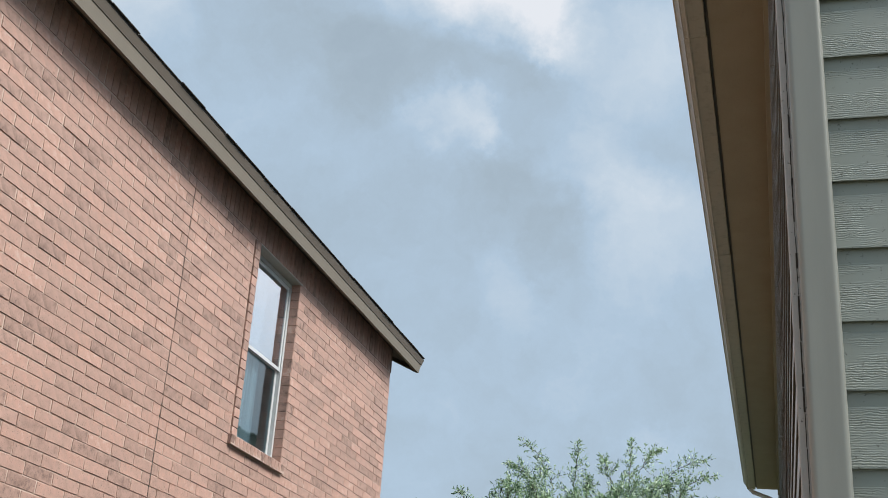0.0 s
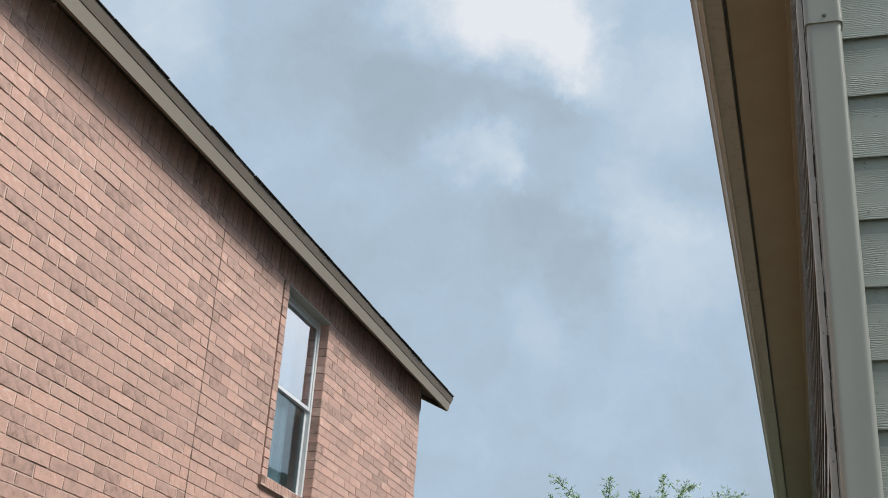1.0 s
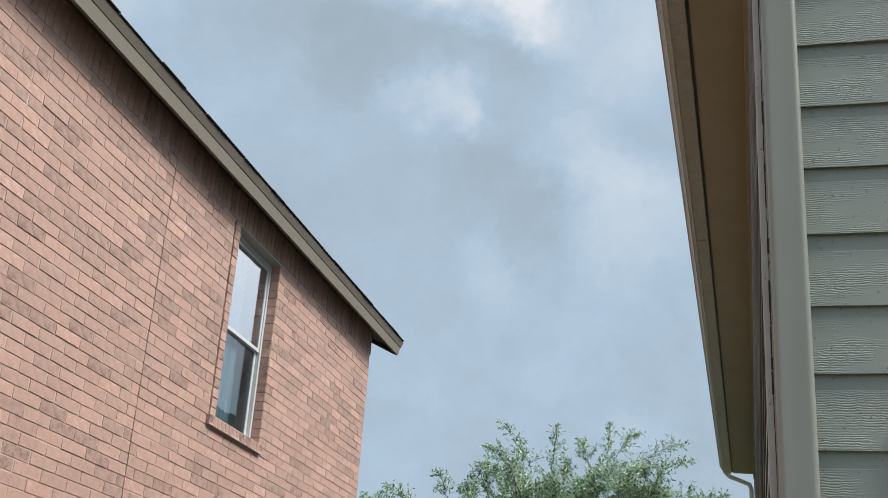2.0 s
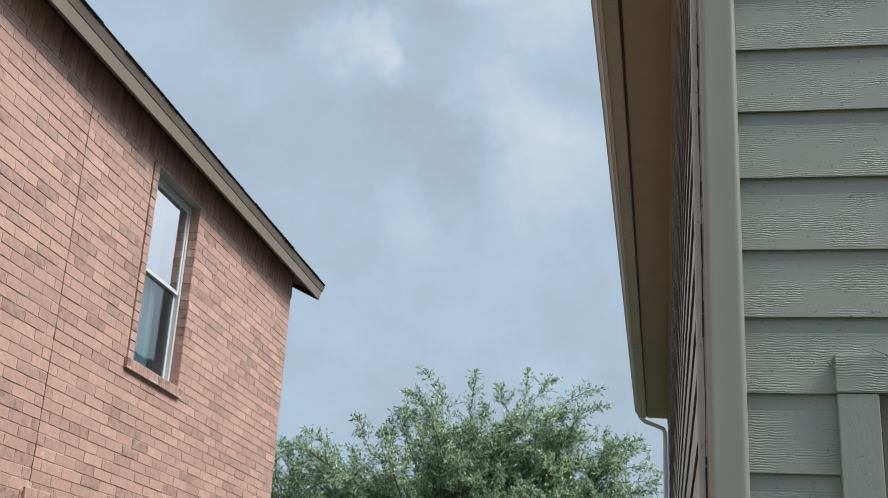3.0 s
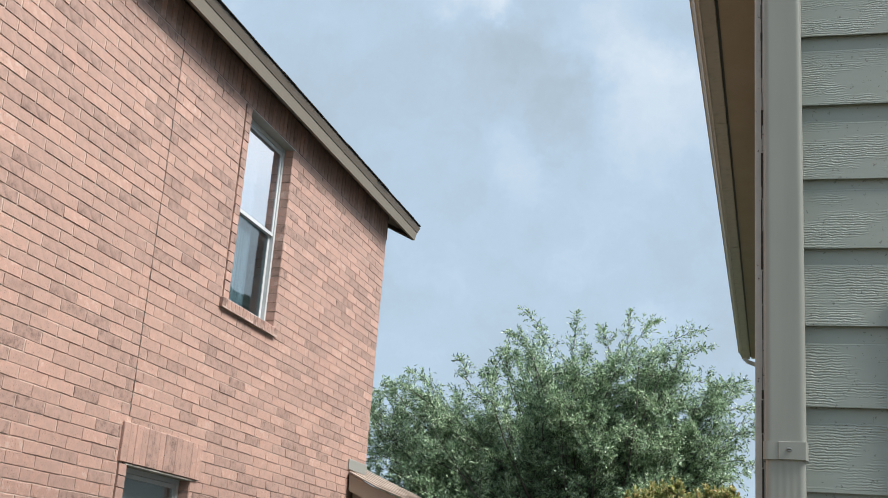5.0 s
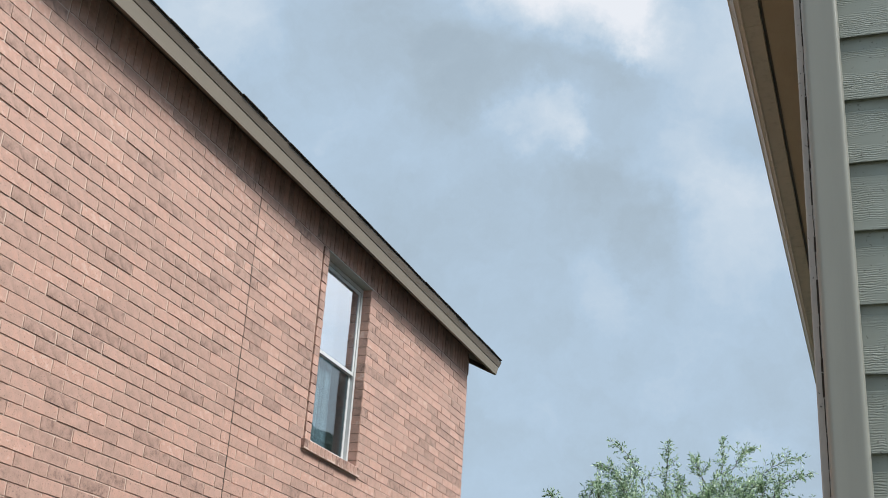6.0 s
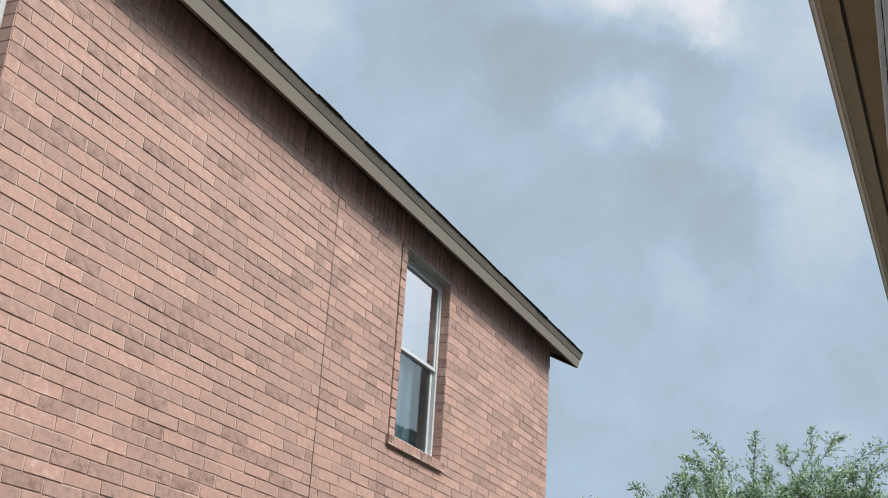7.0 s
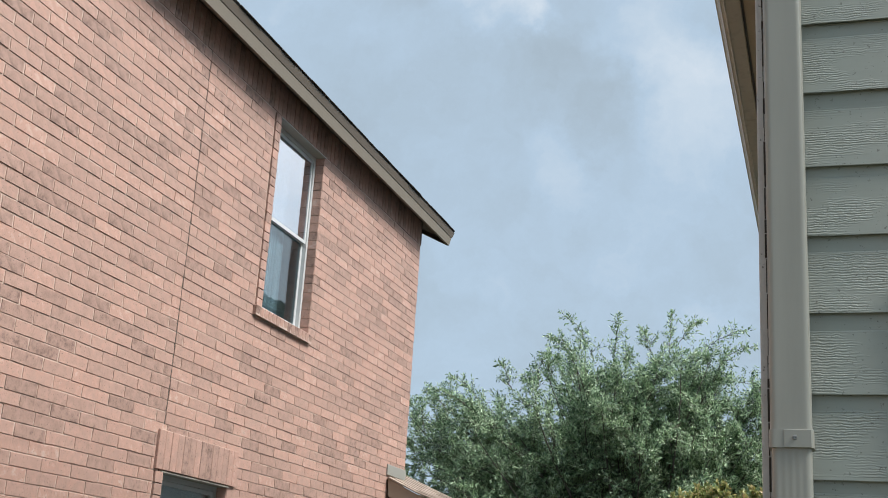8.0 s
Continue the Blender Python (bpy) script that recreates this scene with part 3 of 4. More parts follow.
part("rake_soffit", extrude([(WX - 0.02, 5.205), (FX - 0.03, 5.165), (FX - 0.03, 5.180), (ridge_x, ridge_z - 0.10), (ridge_x, ridge_z - 0.12)], "y", CORNER + 0.002, EAVE_END - 0.022), SHADED_SOFFIT, brick_house)
part("gable", extrude([(WX - 0.12, WALL_TOP), (ridge_x, ridge_z - 0.06), (ridge_x - 4.9, WALL_TOP)], "y", CORNER - 0.11, CORNER - 0.01), BRICK, brick_house)
part("gable", extrude([(WX - 0.12, WALL_TOP), (ridge_x, ridge_z - 0.06), (ridge_x - 4.9, WALL_TOP)], "y", -2.99, -2.86), BRICK, brick_house)


# a pale curled scrap that hangs by a thread under the soffit
bm = bmesh.new()
pts = [(-3.575 + 0.006 * math.sin(i * 1.1), 4.10 + 0.010 * i, 5.086 + 0.010 * math.sin(i * 0.8)) for i in range(6)]
low = [bm.verts.new(p) for p in pts]
top = [bm.verts.new((x + 0.012, y + 0.006, zz + 0.020 * math.sin(math.pi * (i + 0.4) / 5.8) + 0.004)) for i, (x, y, zz) in enumerate(pts)]
for i in range(5):
    bm.faces.new((low[i], low[i + 1], top[i + 1], top[i]))
bmesh.ops.solidify(bm, geom=bm.faces[:], thickness=0.002)
box(-3.572, -3.571, 4.118, 4.119, 5.09, 5.195, 0, bm)
part("cobweb_scrap", bm, MORTAR, brick_house, "pale dry scrap caught in a cobweb under the eave")


def ring(x0, x1, y0, y1, z0, z1, w, bevel=0.004):
    """A rectangular frame that faces x."""
    bm = box(x0, x1, y0, y0 + w, z0, z1, 0)
    box(x0, x1, y1 - w, y1, z0, z1, 0, bm)
    box(x0, x1, y0 + w, y1 - w, z0, z0 + w, 0, bm)
    box(x0, x1, y0 + w, y1 - w, z1 - w, z1, 0, bm)
    return bm


def window(hole, curtain_to, blind=False):
    a, b, c, d = hole
    f = WX - 0.086
    w = part("window_frame", ring(f - 0.035, f + 0.012, a, b, c + 0.006, d - 0.010, 0.030), VINYL, brick_house, "white single-hung window frame")
    mid = c + 0.006 + (d - c) * 0.49
    part("upper_sash", ring(f - 0.016, f + 0.004, a + 0.031, b - 0.031, mid, d - 0.042, 0.026), VINYL, w)
    part("upper_pane", box(f - 0.006, f - 0.001, a + 0.058, b - 0.058, mid + 0.027, d - 0.07, 0), PANE_BLIND if blind else PANE, w, "sky-reflecting glass pane").visible_shadow = False
    part("lower_sash", ring(f - 0.034, f - 0.017, a + 0.031, b - 0.031, c + 0.037, mid + 0.03, 0.032), VINYL, w)
    pane_low = PANE_BLIND if blind else PANE_LOW
    part("lower_pane", box(f - 0.028, f - 0.023, a + 0.064, b - 0.064, c + 0.07, mid - 0.003, 0), pane_low, w, "dim screened glass pane").visible_shadow = False
    part("lintel_plate", box(f, WX + 0.010, a - 0.02, b + 0.01, d - 0.009, d - 0.001, 0), LINTEL, w, "pale taupe steel lintel plate")
    if blind:
        part("blind", box(f - 0.060, f - 0.050, a + 0.03, b - 0.03, c + 0.03, d - 0.03), BLIND, w, "drawn grey-white blind behind the glass")
    if curtain_to:
        bm = bmesh.new()
        n = 60
        low = [bm.verts.new((f - 0.060 + 0.014 * math.sin(i * 0.75) + 0.006 * math.sin(i * 1.9), a + 0.02 + (curtain_to - a) * i / n, c + 0.03)) for i in range(n + 1)]
        top = [bm.verts.new((f - 0.060 + 0.010 * math.sin(i * 0.75 + 0.3), a + 0.02 + (curtain_to - a) * i / n, d - 0.05)) for i in range(n + 1)]
        for i in range(n):
            bm.faces.new((low[i], low[i + 1], top[i + 1], top[i]))
        bmesh.ops.solidify(bm, geom=bm.faces[:], thickness=0.003)
        part("curtain", bm, CURTAIN, w, "pale folded curtain behind the glass")
    return w


windows = [window(HOLES[0], 7.90), window(HOLES[1], 2.9), window(HOLES[2], 0, True)]


def rowlock_sill(hole, parent):
    """Bricks laid on edge under an opening, tipped outwards."""
    a, b, c, d = hole
    n = 15
    step = (b + 0.025 - (a - SURROUND - 0.03)) / n
    for i in range(n):
        y0 = a - SURROUND - 0.03 + i * step
        bm = box(-0.13, 0.034 + rnd.uniform(-0.002, 0.002), y0 + 0.003, y0 + step - 0.004, -0.068, 0.0, 0.004, segments=1)
        bmesh.ops.transform(bm, verts=bm.verts, matrix=pose(WX, 0, c + 0.002 + rnd.uniform(-0.001, 0.001), 0, 7, 0))
        part("sill_brick", bm, BRICK, parent)
    part("sill_mortar", box(WX - 0.09, WX + 0.026, a - SURROUND - 0.025, b + 0.02, c - 0.068, c - 0.008), MORTAR, parent)


for h, w in zip(HOLES[:2], windows):
    rowlock_sill(h, w)
# soldier course over the lower window
n = 14
for i in range(n):
    y0 = 6.272 + i * (7.298 - 6.272) / n
    part("soldier_brick", box(WX - 0.095, WX + 0.018 + rnd.uniform(-0.0015, 0.0015), y0 + 0.0012, y0 + 1.026 / n - 0.0012, 2.246, 2.477 + rnd.uniform(-0.002, 0.001), 0.003, segments=1), BRICK, windows[2])
part("lintel_mortar", box(WX - 0.09, WX + 0.010, 6.275, 7.295, 2.248, 2.479), MORTAR, windows[2])

# lower roof beside the far corner: shingled, with a board edge and a flashing where it meets the wall
low_roof = part("porch_fascia", extrude([(-3.641, 2.641), (-3.377, 2.517), (-3.138, 2.437), (-2.694, 2.338), (-2.642, 2.250), (-3.039, 2.296), (-3.331, 2.362), (-3.625, 2.483)], "y", 10.19, 10.23), CEDAR, brick_house, "weathered brown porch fascia")
part("porch_soffit", extrude([(-3.648, 2.500), (-3.34, 2.372), (-2.70, 2.25), (-2.70, 2.27), (-3.34, 2.39), (-3.648, 2.52)], "y", 10.23, 12.4), CEDAR, low_roof)
front = [Vector((-3.632, 10.17, 2.644)), Vector((-3.371, 10.17, 2.525)), Vector((-3.133, 10.17, 2.445)), Vector((-2.700, 10.17, 2.346))]
back = [Vector((-3.868, 11.20, 2.796)), Vector((-3.571, 11.20, 2.670)), Vector((-3.297, 11.10, 2.563)), Vector((-2.728, 10.30, 2.363))]
rows = 7
for r in range(rows):
    for k in range(3):
        for q in range(2):
            u0, u1 = q / 2, (q + 1) / 2 - 0.012
            at = lambda u, v: front[k].lerp(front[k + 1], u).lerp(back[k].lerp(back[k + 1], u), v)
            v0, v1 = r / rows, min(1.0, (r + 1.25) / rows)
            lift = Vector((0, 0, 0.008 + rnd.uniform(0, 0.004)))
            p4 = [at(u0, v0) + lift, at(u1, v0) + lift, at(u1, v1) + lift * 0.3, at(u0, v1) + lift * 0.3]
            p4 += [p - Vector((0, 0, 0.012)) for p in p4]
            soup("shingle", p4, [(0, 1, 2, 3), (7, 6, 5, 4), (0, 4, 5, 1), (1, 5, 6, 2), (2, 6, 7, 3), (3, 7, 4, 0)], SHINGLE, low_roof)
part("flashing", box(WX + 0.001, WX + 0.014, 10.165, CORNER - 0.01, 2.672, 2.765, 0.002, segments=1), FLASHING, low_roof, "grey metal step flashing")
part("porch_wall", extrude([(-3.63, 0.0), (-2.80, 0.0), (-2.80, 2.262), (-3.34, 2.365), (-3.63, 2.492)], "y", 10.30, 12.4), CEDAR, low_roof)


# ---------------------------------------------------------------- sided house
FY = 2.744                       # face of its front wall
SIDE = 0.010                      # face of its side wall
END = 17.72                      # far end of its side wall
SY = FY + 0.024                  # sheathing behind the siding
EXPO, LAP0 = 0.178, 2.062
UNEVEN = {-1: -0.004, 0: 0.002, 1: 0.0065, 2: 0.0085, 3: -0.003, 4: 0.005, 5: 0.0055, 6: 0.001, 7: 0.004}     # the boards were not hung quite evenly
siding_house = thing("siding_house", "sage-grey house with embossed wooden lap siding", "house")
front_wall = part("front_wall", box(0.012, 9.0, SY + 0.0005, FY + 0.14, 0, 5.40), TRIM, siding_house, "sage-grey lap-sided wall")
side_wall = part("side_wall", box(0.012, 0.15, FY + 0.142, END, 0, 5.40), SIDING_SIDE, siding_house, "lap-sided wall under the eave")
part("back_wall", box(0.152, 9.0, END - 0.14, END, 0, 5.40), TRIM, siding_house)
part("far_side_wall", box(8.86, 9.0, FY + 0.142, END - 0.142, 0, 5.40), TRIM, siding_house)
for k in range(-10, 19):
    z = LAP0 + k * EXPO + UNEVEN.get(k, 0.003)
    prof = [(SY - 0.0160, z + 0.0010), (SY - 0.0156, z), (SY - 0.0150, z), (SY - 0.0146, z + 0.016), (SY - 0.003, z + 0.016), (SY, z + 0.195), (SY - 0.0028, z + 0.195), (SY - 0.0050, z + 0.1445), (SY - 0.0072, z + 0.1415)]
    part("siding_board", extrude(prof, "x", 0.055, 3.2, 40, 0.0007, 50 + k), SIDING, front_wall)
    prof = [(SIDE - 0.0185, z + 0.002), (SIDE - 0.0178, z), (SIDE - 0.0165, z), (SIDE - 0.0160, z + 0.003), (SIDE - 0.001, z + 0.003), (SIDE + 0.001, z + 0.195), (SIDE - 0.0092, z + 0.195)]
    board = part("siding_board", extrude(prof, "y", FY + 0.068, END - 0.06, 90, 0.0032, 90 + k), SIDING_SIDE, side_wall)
    board.data.materials.append(LAP_SHADE)
    for face in board.data.polygons:          # down-facing edges get the lap's shade as a dark brown colour
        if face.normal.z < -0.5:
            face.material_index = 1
part("corner_board", box(-0.024, 0.066, FY - 0.026, FY - 0.002, 0.2, 5.33, 0.003), WORN_TRIM, siding_house, "corner trim board with flaking edge")
part("corner_board", box(-0.023, 0.0, FY, FY + 0.07, 0.2, 5.33, 0.003), WORN_TRIM, siding_house)
part("corner_board", box(-0.023, 0.004, END - 0.07, END + 0.01, 0.2, 5.33, 0.003), SIDING_SIDE, siding_house)
part("frieze_board", box(-0.030, 0.006, FY + 0.075, END - 0.075, 5.235, 5.337, 0.003), SOFFIT, siding_house, "brown frieze board under the soffit")

gap_rnd = random.Random(31)
bm, z = bmesh.new(), 0.3
while z < 5.2:                   # uneven dark strip paints the shaded gap by the downspout, and dirt in it
    step, wide = gap_rnd.uniform(0.02, 0.09), gap_rnd.choice((0.0012, 0.002, 0.003, 0.0045))
    mid = -0.0082 + gap_rnd.uniform(-0.0008, 0.0008)
    box(mid - wide / 2, mid + wide / 2, FY - 0.0268, FY - 0.0255, z, z + step * 0.97, 0, bm)
    z += step
part("trim_crack", bm, GAP, siding_house, "dark strip for the shaded, dirty gap along the corner trim")

# casing of an opening in the front wall
casing = part("casing", box(0.283, 0.373, SY - 0.034, SY - 0.001, 0.9, 2.2435, 0.003), TRIM, siding_house, "smooth painted casing board")
part("jamb", box(0.375, 0.45, SY - 0.020, SY - 0.001, 0.9, 2.2435, 0.002), TAUPE, siding_house, "brown jamb inside the casing")
part("casing_head", box(0.281, 1.5, SY - 0.037, SY - 0.001, 2.245, 2.334, 0.003), ROUGH_TRIM, siding_house, "rough-sawn head casing board")

def dry_stalk(points, label):
    v, f = tube([Vector(p) for p in points], [0.0011, 0.0009, 0.0005], 4)
    tagged(soup("dry_stalk", v, f, BARK), label, "stalk")


dry_stalk([(0.263, SY - 0.030, 1.896), (0.270, SY - 0.036, 1.912), (0.2785, SY - 0.0345, 1.923)], "thin dark dry stalk stuck to the casing edge")
dry_stalk([(0.400, SY - 0.0385, 2.330), (0.382, SY - 0.041, 2.336), (0.363, SY - 0.0385, 2.345)], "thin dark dry stalk stuck to the head casing")

# eave: soffit, gutter, fascia, roof
part("soffit", extrude([(-0.316, 5.350), (0.012, 5.340), (0.012, 5.352), (-0.316, 5.364)], "y", FY - 0.05, END + 0.08, 40, 0.0012, 7), SOFFIT, siding_house, "brown-painted plywood soffit")
part("fascia", box(-0.336, -0.314, FY - 0.05, END + 0.08, 5.368, 5.49, 0.002), TAUPE, siding_house)
gutter = part("gutter", extrude([(-0.336, 5.352), (-0.338, 5.338), (-0.424, 5.3335), (-0.427, 5.3280), (-0.434, 5.3280), (-0.438, 5.3335), (-0.452, 5.340), (-0.456, 5.372), (-0.464, 5.374), (-0.474, 5.400), (-0.492, 5.424), (-0.501, 5.428), (-0.501, 5.452), (-0.486, 5.456),
                                 (-0.484, 5.432), (-0.466, 5.404), (-0.447, 5.376), (-0.444, 5.346), (-0.345, 5.350), (-0.345, 5.46), (-0.340, 5.46)], "y", FY - 0.06, END + 0.06, 60, 0.0014, 8),
              GUTTER, siding_house, "taupe metal eave gutter with an ogee front")
part("gutter_cap", extrude([(-0.338, 5.339), (-0.436, 5.334), (-0.456, 5.372), (-0.494, 5.428), (-0.496, 5.452), (-0.340, 5.452)], "y", END + 0.058, END + 0.062), GUTTER, gutter)
for y in np.arange(FY + 0.6, END, 0.61):
    part("gutter_spike", box(-0.36, -0.325, y - 0.004, y + 0.004, 5.41, 5.418), SCREW, gutter)
for y in (5.75, 8.9, 12.2):
    part("gutter_seam", extrude([(-0.334, 5.3355), (-0.437, 5.3305), (-0.455, 5.339), (-0.459, 5.371), (-0.477, 5.399), (-0.497, 5.427), (-0.499, 5.4535), (-0.492, 5.4545), (-0.455, 5.375), (-0.445, 5.343), (-0.334, 5.348)], "y", y, y + 0.05), GUTTER, gutter)
far_roof = part("roof", extrude([(-0.40, 5.475), (-0.40, 5.495), (4.5, 7.05), (9.4, 5.495), (9.4, 5.475), (4.5, 7.00)], "y", FY - 0.07, END + 0.25, 20, 0.002, 9), SHINGLE_EDGE, siding_house, "asphalt shingle roof")
shingle_slope("shingle_slope", -0.385, 5.505, 4.5, 7.058, FY - 0.07, END + 0.25, far_roof)
shingle_slope("shingle_slope", 9.385, 5.505, 4.502, 7.058, FY - 0.07, END + 0.25, far_roof)
for y in (FY + 0.01, END - 0.13):
    part("gable", extrude([(0.02, 5.40), (4.5, 6.95), (8.98, 5.40)], "y", y, y + 0.12), TRIM, siding_house)


def spout_section(x0, x1, y0, y1, z0, z1, r=0.012, ribs=False):
    """A folded metal box section with rounded corners, pressed ribs on its face if asked."""
    pts = []
    for cx, cy, a0 in ((x1 - r, y1 - r, 0), (x0 + r, y1 - r, 90), (x0 + r, y0 + r, 180), (x1 - r, y0 + r, 270)):
        for s in range(5):
            a = radians(a0 + 90 * s / 4)
            pts.append((cx + r * math.cos(a), cy + r * math.sin(a)))
        if a0 == 180:
            w = x1 - x0 - 2 * r
            for i in range(1, 16):
                u = i / 16
                pts.append((x0 + r + w * u, y0 + (0.0004 * (1 - math.cos(2 * math.pi * u * 4)) if ribs else 0.0004 * math.sin(math.pi * u))))
    bm = bmesh.new()
    levels = [z0 + (z1 - z0) * i / 8 for i in range(9)]
    rings = [[bm.verts.new((x, y, zz)) for x, y in pts] for zz in levels]
    n = len(pts)
    for a, b in zip(rings, rings[1:]):
        for i in range(n):
            bm.faces.new((a[i], a[(i + 1) % n], b[(i + 1) % n], b[i])).smooth = True
    for zz, flip in ((z0, -1), (z1, 1)):
        bm.faces.new([bm.verts.new((x, y, zz)) for x, y in pts][::flip])
    return bm


def screw(x, y, z, parent):
    bm = bmesh.new()
    bmesh.ops.create_cone(bm, cap_ends=True, segments=10, radius1=0.0055, radius2=0.004, depth=0.005)
    bmesh.ops.transform(bm, verts=bm.verts, matrix=pose(x, y, z, 90, 0, 0))
    part("screw", bm, SCREW, parent, "zinc screw head")
    part("screw_slot", box(x - 0.004, x + 0.004, y - 0.0034, y - 0.0026, z - 0.0008, z + 0.0008), GAP, parent)


X0, X1, Y0, Y1 = -0.006, 0.084, FY - 0.090, FY - 0.030
spout = part("downspout", spout_section(X0 + 0.0025, X1 - 0.0025, Y0 + 0.003, Y1 - 0.002, 1.936, 3.55), SPOUT, siding_house, "sage-grey rectangular metal downspout")
part("upper_section", spout_section(X0 - 0.002, X1 + 0.002, Y0 - 0.002, Y1 + 0.001, 3.482, 5.2), SPOUT, spout)
part("lower_section", spout_section(X0 + 0.0045, X1 - 0.004, Y0 + 0.005, Y1 - 0.004, 0.15, 1.94, ribs=True), SPOUT, spout, "ribbed lower downspout section")
part("sleeve", spout_section(X0 - 0.0005, X1 + 0.001, Y0 - 0.001, Y1 + 0.002, 1.934, 1.972, 0.011), SPOUT, spout)
part("strap_tab", box(X0 + 0.030, X1 - 0.004, Y0 - 0.0026, Y0 - 0.0005, 1.934, 1.972, 0.0008, segments=1), SPOUT, spout)
screw(X0 + 0.052, Y0 - 0.0045, 1.955, spout)
screw(X0 + 0.048, Y0 - 0.004, 3.502, spout)

# far downspout with its elbow under the gutter's end
path = [Vector(p) for p in ((-0.40, END - 0.03, 5.36), (-0.40, END - 0.03, 5.31), (-0.37, END - 0.03, 5.28), (-0.16, END - 0.02, 5.20), (-0.085, END - 0.02, 5.165), (-0.062, END - 0.02, 5.09), (-0.062, END - 0.02, 0.2))]
v, f = tube(path, [0.032] * 7, 8)
soup("far_downspout", v, f, PALE, siding_house, "pale downspout with an elbow under the gutter")


def wall_vent(y, z, w, h, deep, parent):
    hood = part("wall_vent", extrude([(-0.012, z), (-deep, z), (-deep, z + h * 0.86), (-0.012, z + h)], "y", y, y + w), PALE, parent, "white louvred wall vent")
    for i in range(6):
        for j in range(5):
            part("vent_opening", box(-deep + 0.008 + j * (deep - 0.02) / 5, -deep + 0.008 + (j + 0.6) * (deep - 0.02) / 5, y - 0.003, y + 0.001, z + 0.02 + i * h * 0.125, z + 0.02 + (i + 0.5) * h * 0.125), FLASHING, hood)
    return hood


wall_vent(16.2, 3.42, 0.25, 0.25, 0.13, siding_house)
hood = part("dryer_hood", extrude([(-0.012, 2.98), (-0.13, 2.98), (-0.13, 3.02), (-0.012, 3.22)], "y", 15.6, 15.8), SIDING_SIDE, siding_house, "sloped metal exhaust hood")


# ---------------------------------------------------------------- tree and shrub
def leaves(centres, dirs, length, width, rng):
    """Pointed leaves, one for each centre, folded a little along the middle."""
    n = len(centres)
    d = dirs + rng.normal(0, 0.75, (n, 3))
    d /= np.linalg.norm(d, axis=1)[:, None]
    s = np.cross(d, rng.normal(0, 1, (n, 3)))
    s /= np.linalg.norm(s, axis=1)[:, None] + 1e-9
    up = np.cross(d, s)
    ln = (length * rng.uniform(0.6, 1.25, n))[:, None]
    wd = (width * rng.uniform(0.7, 1.2, n))[:, None]
    v = np.stack([centres, centres + d * ln * 0.5 + s * wd + up * wd * 0.3, centres + d * ln, centres + d * ln * 0.5 - s * wd + up * wd * 0.3], 1).reshape(-1, 3)
    f = np.arange(4 * n).reshape(n, 4)
    return v, f


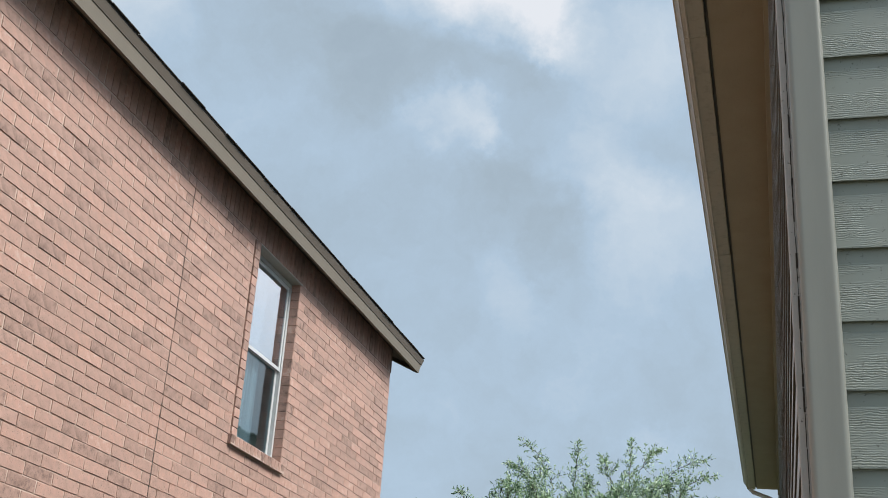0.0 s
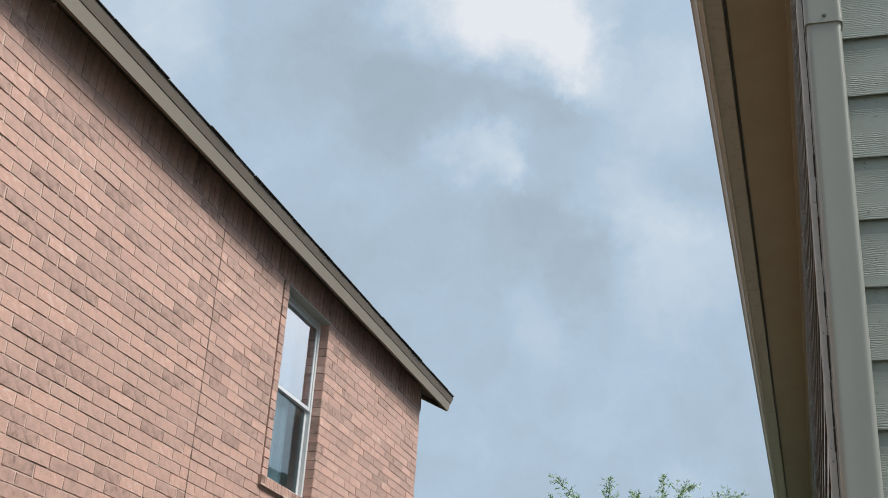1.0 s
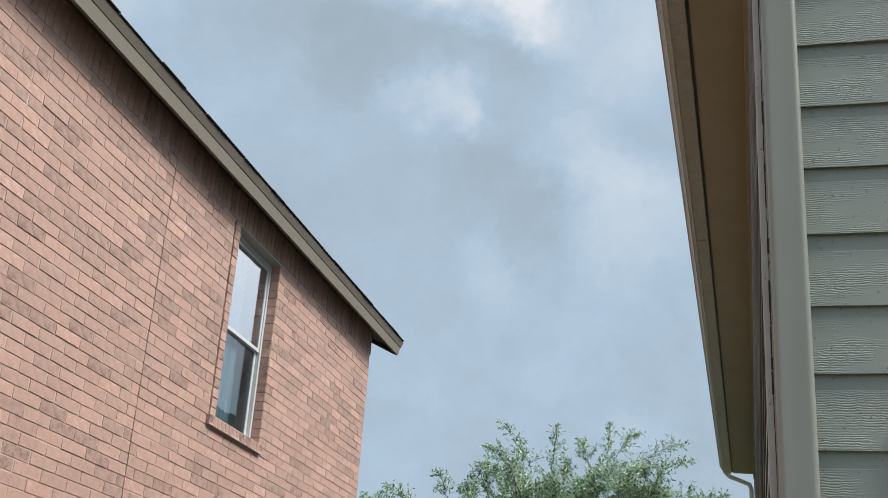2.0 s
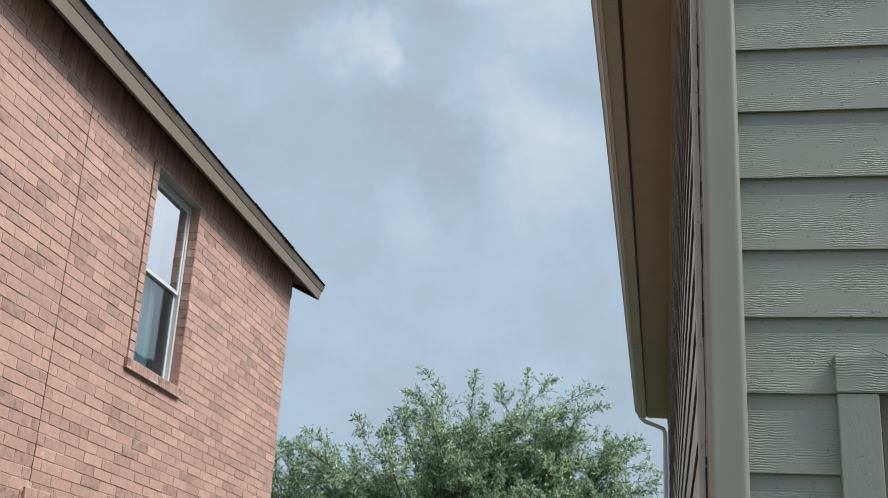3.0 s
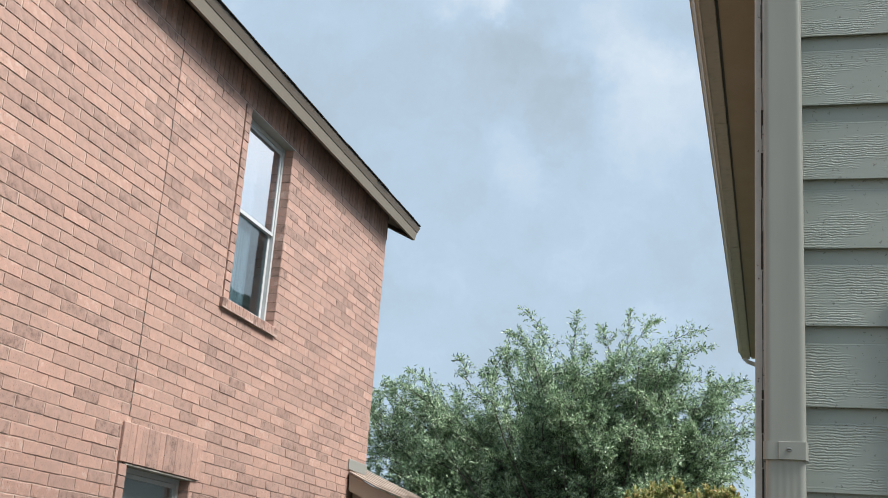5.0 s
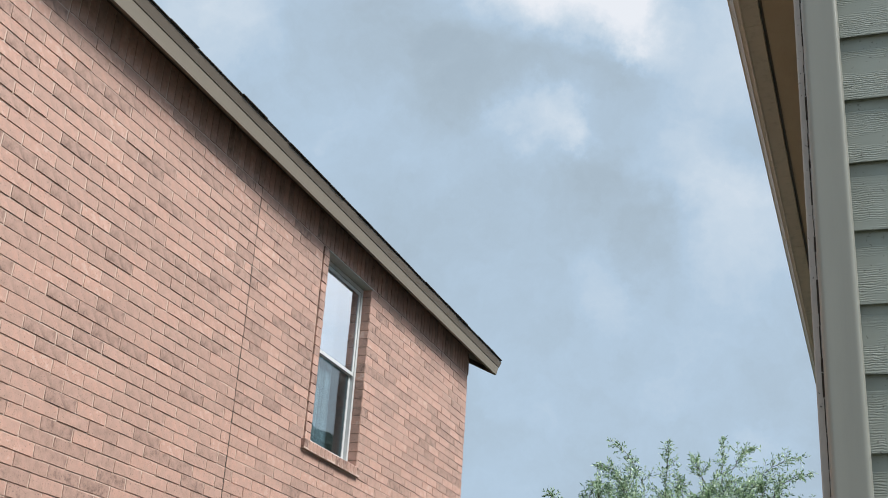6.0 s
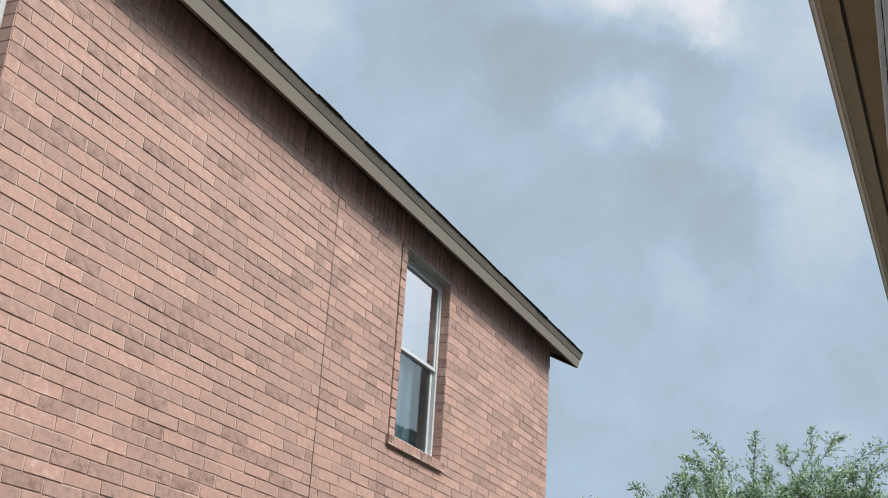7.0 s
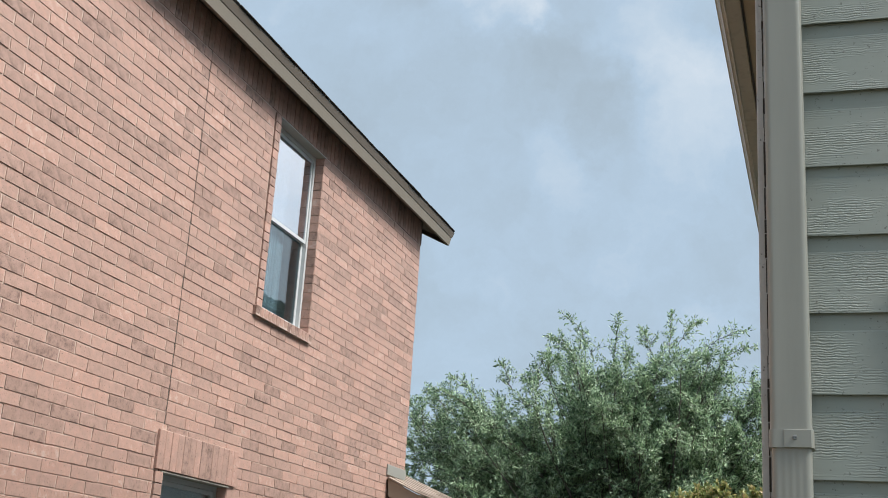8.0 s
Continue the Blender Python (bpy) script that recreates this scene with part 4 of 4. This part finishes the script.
def woody(name, label, base, trunk_top, targets, spread, twig_len, per_twig, leaf_l, leaf_w, mat, seed, branches, twigs, trunk_r, shoots=()):
    rng = np.random.default_rng(seed)
    t = thing(name, label, "tree" if name == "tree" else "shrub")
    trunk = [Vector(base).lerp(Vector(trunk_top), s) + Vector((0.06 * math.sin(s * 5), 0.05 * math.sin(s * 4), 0)) for s in (0, 0.25, 0.5, 0.75, 1)]
    v, f = tube(trunk, [trunk_r * 1.3, trunk_r, trunk_r * 0.92, trunk_r * 0.86, trunk_r * 0.8], 10)
    soup("trunk", v, f, BARK, t, "grey-brown trunk")
    fine_v, fine_f, centres, dirs = [], [], [], []

    def stick(a, b, r0, r1, bend, sides, steps):
        mid = (a + b) / 2 + Vector(rng.normal(0, bend, 3))
        pts = [a.lerp(mid, i / steps).lerp(mid.lerp(b, i / steps), i / steps) for i in range(steps + 1)]
        return pts, tube(pts, [r0 + (r1 - r0) * i / steps for i in range(steps + 1)], sides)

    def add(vf):
        k = len(fine_v)
        fine_v.extend(vf[0])
        fine_f.extend(tuple(i + k for i in face) for face in vf[1])

    for tip in targets:
        tip = Vector(tip)
        start = trunk[-1 - int(rng.integers(0, 2))]
        far = (tip - start).length
        pts, vf = stick(start, tip, trunk_r * 0.28, 0.005, far * 0.07, 6, 8)
        soup("limb", vf[0], vf[1], BARK, t)
        for b in range(branches):
            s = 0.42 + 0.58 * (b + rng.random()) / branches
            i = min(7, int(s * 8))
            p = pts[i].lerp(pts[i + 1], s * 8 - i)
            out = (tip - start).normalized() * 0.9 + Vector(rng.normal(0, 0.75, 3)) + Vector((0, 0, 0.25))
            ln = spread * (1.15 - 0.75 * s) * rng.uniform(0.6, 1.2)
            q = p + out.normalized() * ln
            bp, vf = stick(p, q, 0.018 * (1.2 - s), 0.004, ln * 0.1, 4, 4)
            add(vf)
            for w in range(twigs):
                u = (w + rng.random()) / twigs
                j = min(3, int(u * 4))
                a = bp[j].lerp(bp[j + 1], u * 4 - j)
                od = (out.normalized() * 0.8 + Vector(rng.normal(0, 0.7, 3)) + Vector((0, 0, 0.15))).normalized()
                tl = twig_len * rng.uniform(0.5, 1.3)
                e = a + od * tl
                tp, vf = stick(a, e, 0.004, 0.0015, tl * 0.12, 3, 3)
                add(vf)
                m = int(per_twig * rng.uniform(0.6, 1.3))
                us = rng.random(m) * 3 * 0.999
                jj = us.astype(int)
                arr = np.array([tuple(x) for x in tp])
                c = arr[jj] + (arr[jj + 1] - arr[jj]) * (us - jj)[:, None] + rng.normal(0, twig_len * 0.07, (m, 3))
                centres.append(c)
                dirs.append(np.repeat(np.array([tuple(od)]), m, 0))
    for (x0, y0, z0), (x1, y1, z1) in shoots:          # long arching shoots with leaves set along them
        a, e = Vector((x0, y0, z0)), Vector((x1, y1, z1))
        sag = (e - a).length * 0.14
        pts = [a.lerp(e, i / 10) + Vector((0, 0, sag * math.sin(math.pi * i / 10))) + Vector(rng.normal(0, 0.012, 3)) for i in range(11)]
        add(tube(pts, [0.009 - 0.0007 * i for i in range(11)], 3))
        for i in range(1, 11):
            d = (pts[i] - pts[i - 1]).normalized()
            for side in range(4 if i < 9 else 2):       # short side twigs, shorter towards the tip
                od = (d * 0.7 + Vector(rng.normal(0, 0.6, 3))).normalized()
                ln = 0.26 * (1.1 - i / 11) + 0.04
                q = pts[i] + od * ln
                add(tube([pts[i], pts[i].lerp(q, 0.5) + Vector(rng.normal(0, 0.01, 3)), q], [0.003, 0.002, 0.001], 3))
                m = 4 + int(26 * ln)
                u = rng.random(m)[:, None]
                centres.append(np.array([tuple(pts[i])]) * (1 - u) + np.array([tuple(q)]) * u + rng.normal(0, 0.008, (m, 3)))
                dirs.append(np.repeat(np.array([tuple(od)]), m, 0))
    soup("twig_mass", fine_v, fine_f, BARK, t)["kind"] = "stuff"
    v, f = leaves(np.concatenate(centres), np.concatenate(dirs), leaf_l, leaf_w, rng)
    me = bpy.data.meshes.new("crown")
    me.from_pydata(v.tolist(), [], f.tolist())
    me.materials.append(mat)
    crown = new("crown", me)
    crown.parent = t
    tagged(crown, "narrow green leaves", kind="stuff")
    return t


rng = np.random.default_rng(5)
tips = []
for i in range(155):             # an uneven dome, filled
    a, e = rng.uniform(0, 2 * math.pi), math.asin(rng.uniform(-0.35, 0.99))
    r = rng.uniform(0.35, 1.0) ** 0.6 * (0.94 + 0.07 * math.sin(3 * a + 1) + 0.05 * math.sin(7 * a))
    tip = (-3.75 + 3.95 * r * math.cos(a) * math.cos(e), 22.0 + 2.8 * r * math.sin(a) * math.cos(e), 3.10 + 3.35 * r * math.sin(e))
    if not (-5.4 < tip[0] < -2.2 and tip[1] < 21.5 and tip[2] < 3.9):          # hollow and shady low down in front
        tips.append(tip)
for i in range(9):
    tips.append((rng.uniform(-1.9, -0.45), rng.uniform(21.0, 22.5), rng.uniform(3.4, 5.6)))
for i in range(30):
    tips.append((rng.uniform(-4.6, -1.2), rng.uniform(20.6, 22.6), rng.uniform(4.2, 5.9)))
for i in range(24):              # its lower flank towards the brick house
    tips.append((rng.uniform(-7.6, -5.2), rng.uniform(21.0, 22.6), rng.uniform(3.4, 5.2)))
for i in range(18):              # its top and its flank towards the sided house
    tips.append((rng.uniform(-4.4, -1.5), rng.uniform(21.0, 22.4), rng.uniform(5.7, 6.15)))
for i in range(9):
    tips.append((rng.uniform(-1.3, -0.40), rng.uniform(21.0, 22.2), rng.uniform(3.9, 5.5)))
for i in range(12):
    tips.append((rng.uniform(-7.6, -6.0), rng.uniform(21.0, 22.2), rng.uniform(4.6, 5.45)))
# long shoots that stand out from it: root and tip, as x and z
SHOOTS = [
    ((-3.98, 6.11), (-4.51, 6.96)), ((-4.31, 6.21), (-4.85, 6.58)), ((-3.64, 6.12), (-3.57, 6.99)), ((-2.65, 6.13), (-2.56, 7.06)),
    ((-2.40, 6.46), (-2.05, 6.94)), ((-2.92, 6.24), (-3.06, 6.64)), ((-2.13, 6.14), (-1.19, 6.67)), ((-1.86, 5.93), (-1.09, 6.39)),
    ((-1.33, 5.21), (-0.43, 5.75)), ((-1.03, 5.12), (-0.17, 5.24)), ((-1.22, 4.50), (-0.14, 4.78)), ((-0.91, 4.31), (-0.30, 4.23)),
    ((-1.03, 5.63), (-0.37, 5.52)), ((-6.20, 5.37), (-6.84, 5.82)), ((-5.57, 5.54), (-5.90, 6.15)), ((-5.14, 5.55), (-4.90, 6.23)),
    ((-6.75, 5.09), (-7.19, 5.49)), ((-3.44, 6.12), (-3.34, 6.28)), ((-5.03, 5.66), (-5.35, 5.82)),
]
shoots = [((x0, 21.6 + 0.12 * (i % 4), z0), (x1, 21.4 + 0.15 * (i % 5), z1)) for i, ((x0, z0), (x1, z1)) in enumerate(SHOOTS)]
woody("tree", "broad evergreen tree with narrow grey-green leaves", (-3.4, 22.0, -0.05), (-3.4, 22.0, 2.3), tips, 0.92, 0.32, 34, 0.078, 0.0112, LEAF, 21, 9, 8, 0.12, shoots)
tips = []
for i in range(140):
    a, e = rng.uniform(0, 2 * math.pi), math.asin(rng.uniform(-0.2, 0.98))
    tips.append((-1.22 + 1.5 * math.cos(a) * math.cos(e), 19.2 + 0.95 * math.sin(a) * math.cos(e), 2.66 + 0.98 * math.sin(e) * rng.uniform(0.86, 1.0)))
woody("shrub", "rounded shrub with yellow-green and rusty new leaves", (-1.3, 19.2, -0.05), (-1.3, 19.2, 1.6), tips, 0.26, 0.16, 32, 0.072, 0.021, SHRUB, 22, 6, 5, 0.05)



# ---------------------------------------------------------------- bricks of the wall
variants = []
for i in range(12):
    v, f = brick_geometry(LENGTH - JOINT, COURSE - BED, rnd)
    me = bpy.data.meshes.new("brick")
    me.from_pydata(v, [], f)
    me.materials.append(BRICK)
    variants.append(me)
single, rest_v, rest_f = 0, [], []
for y, z, ln, ht, proud in brick_places:
    if single < 300 and abs(ln - (LENGTH - JOINT)) < 1e-6 and 3.3 < y < 6.3 and z > 2.9:
        ob = new("brick", variants[rnd.randrange(12)])
        ob.parent = wall
        ob.location = (WX + proud, y, z)
        single += 1
        continue
    v, f = brick_geometry(ln, ht, rnd, proud)
    k = len(rest_v)
    rest_v += [(WX + a, y + b, z + c) for a, b, c in v]
    rest_f += [tuple(i + k for i in face) for face in f]
for a, b, c, d in HOLES:         # the bricks that line the openings
    z = d - COURSE / 2 if d > 3 else 2.236 - COURSE / 2
    while z > c:
        for s, e in ((a - 0.012, a + 0.001), (b - 0.001, b + 0.012)):
            v, f = brick_return(s, e, z, 0.010 if s < a else -0.001)
            k = len(rest_v)
            rest_v += v
            rest_f += [tuple(i + k for i in face) for face in f]
        z -= COURSE
soup("brickwork", rest_v, rest_f, BRICK, wall)["kind"] = "stuff"
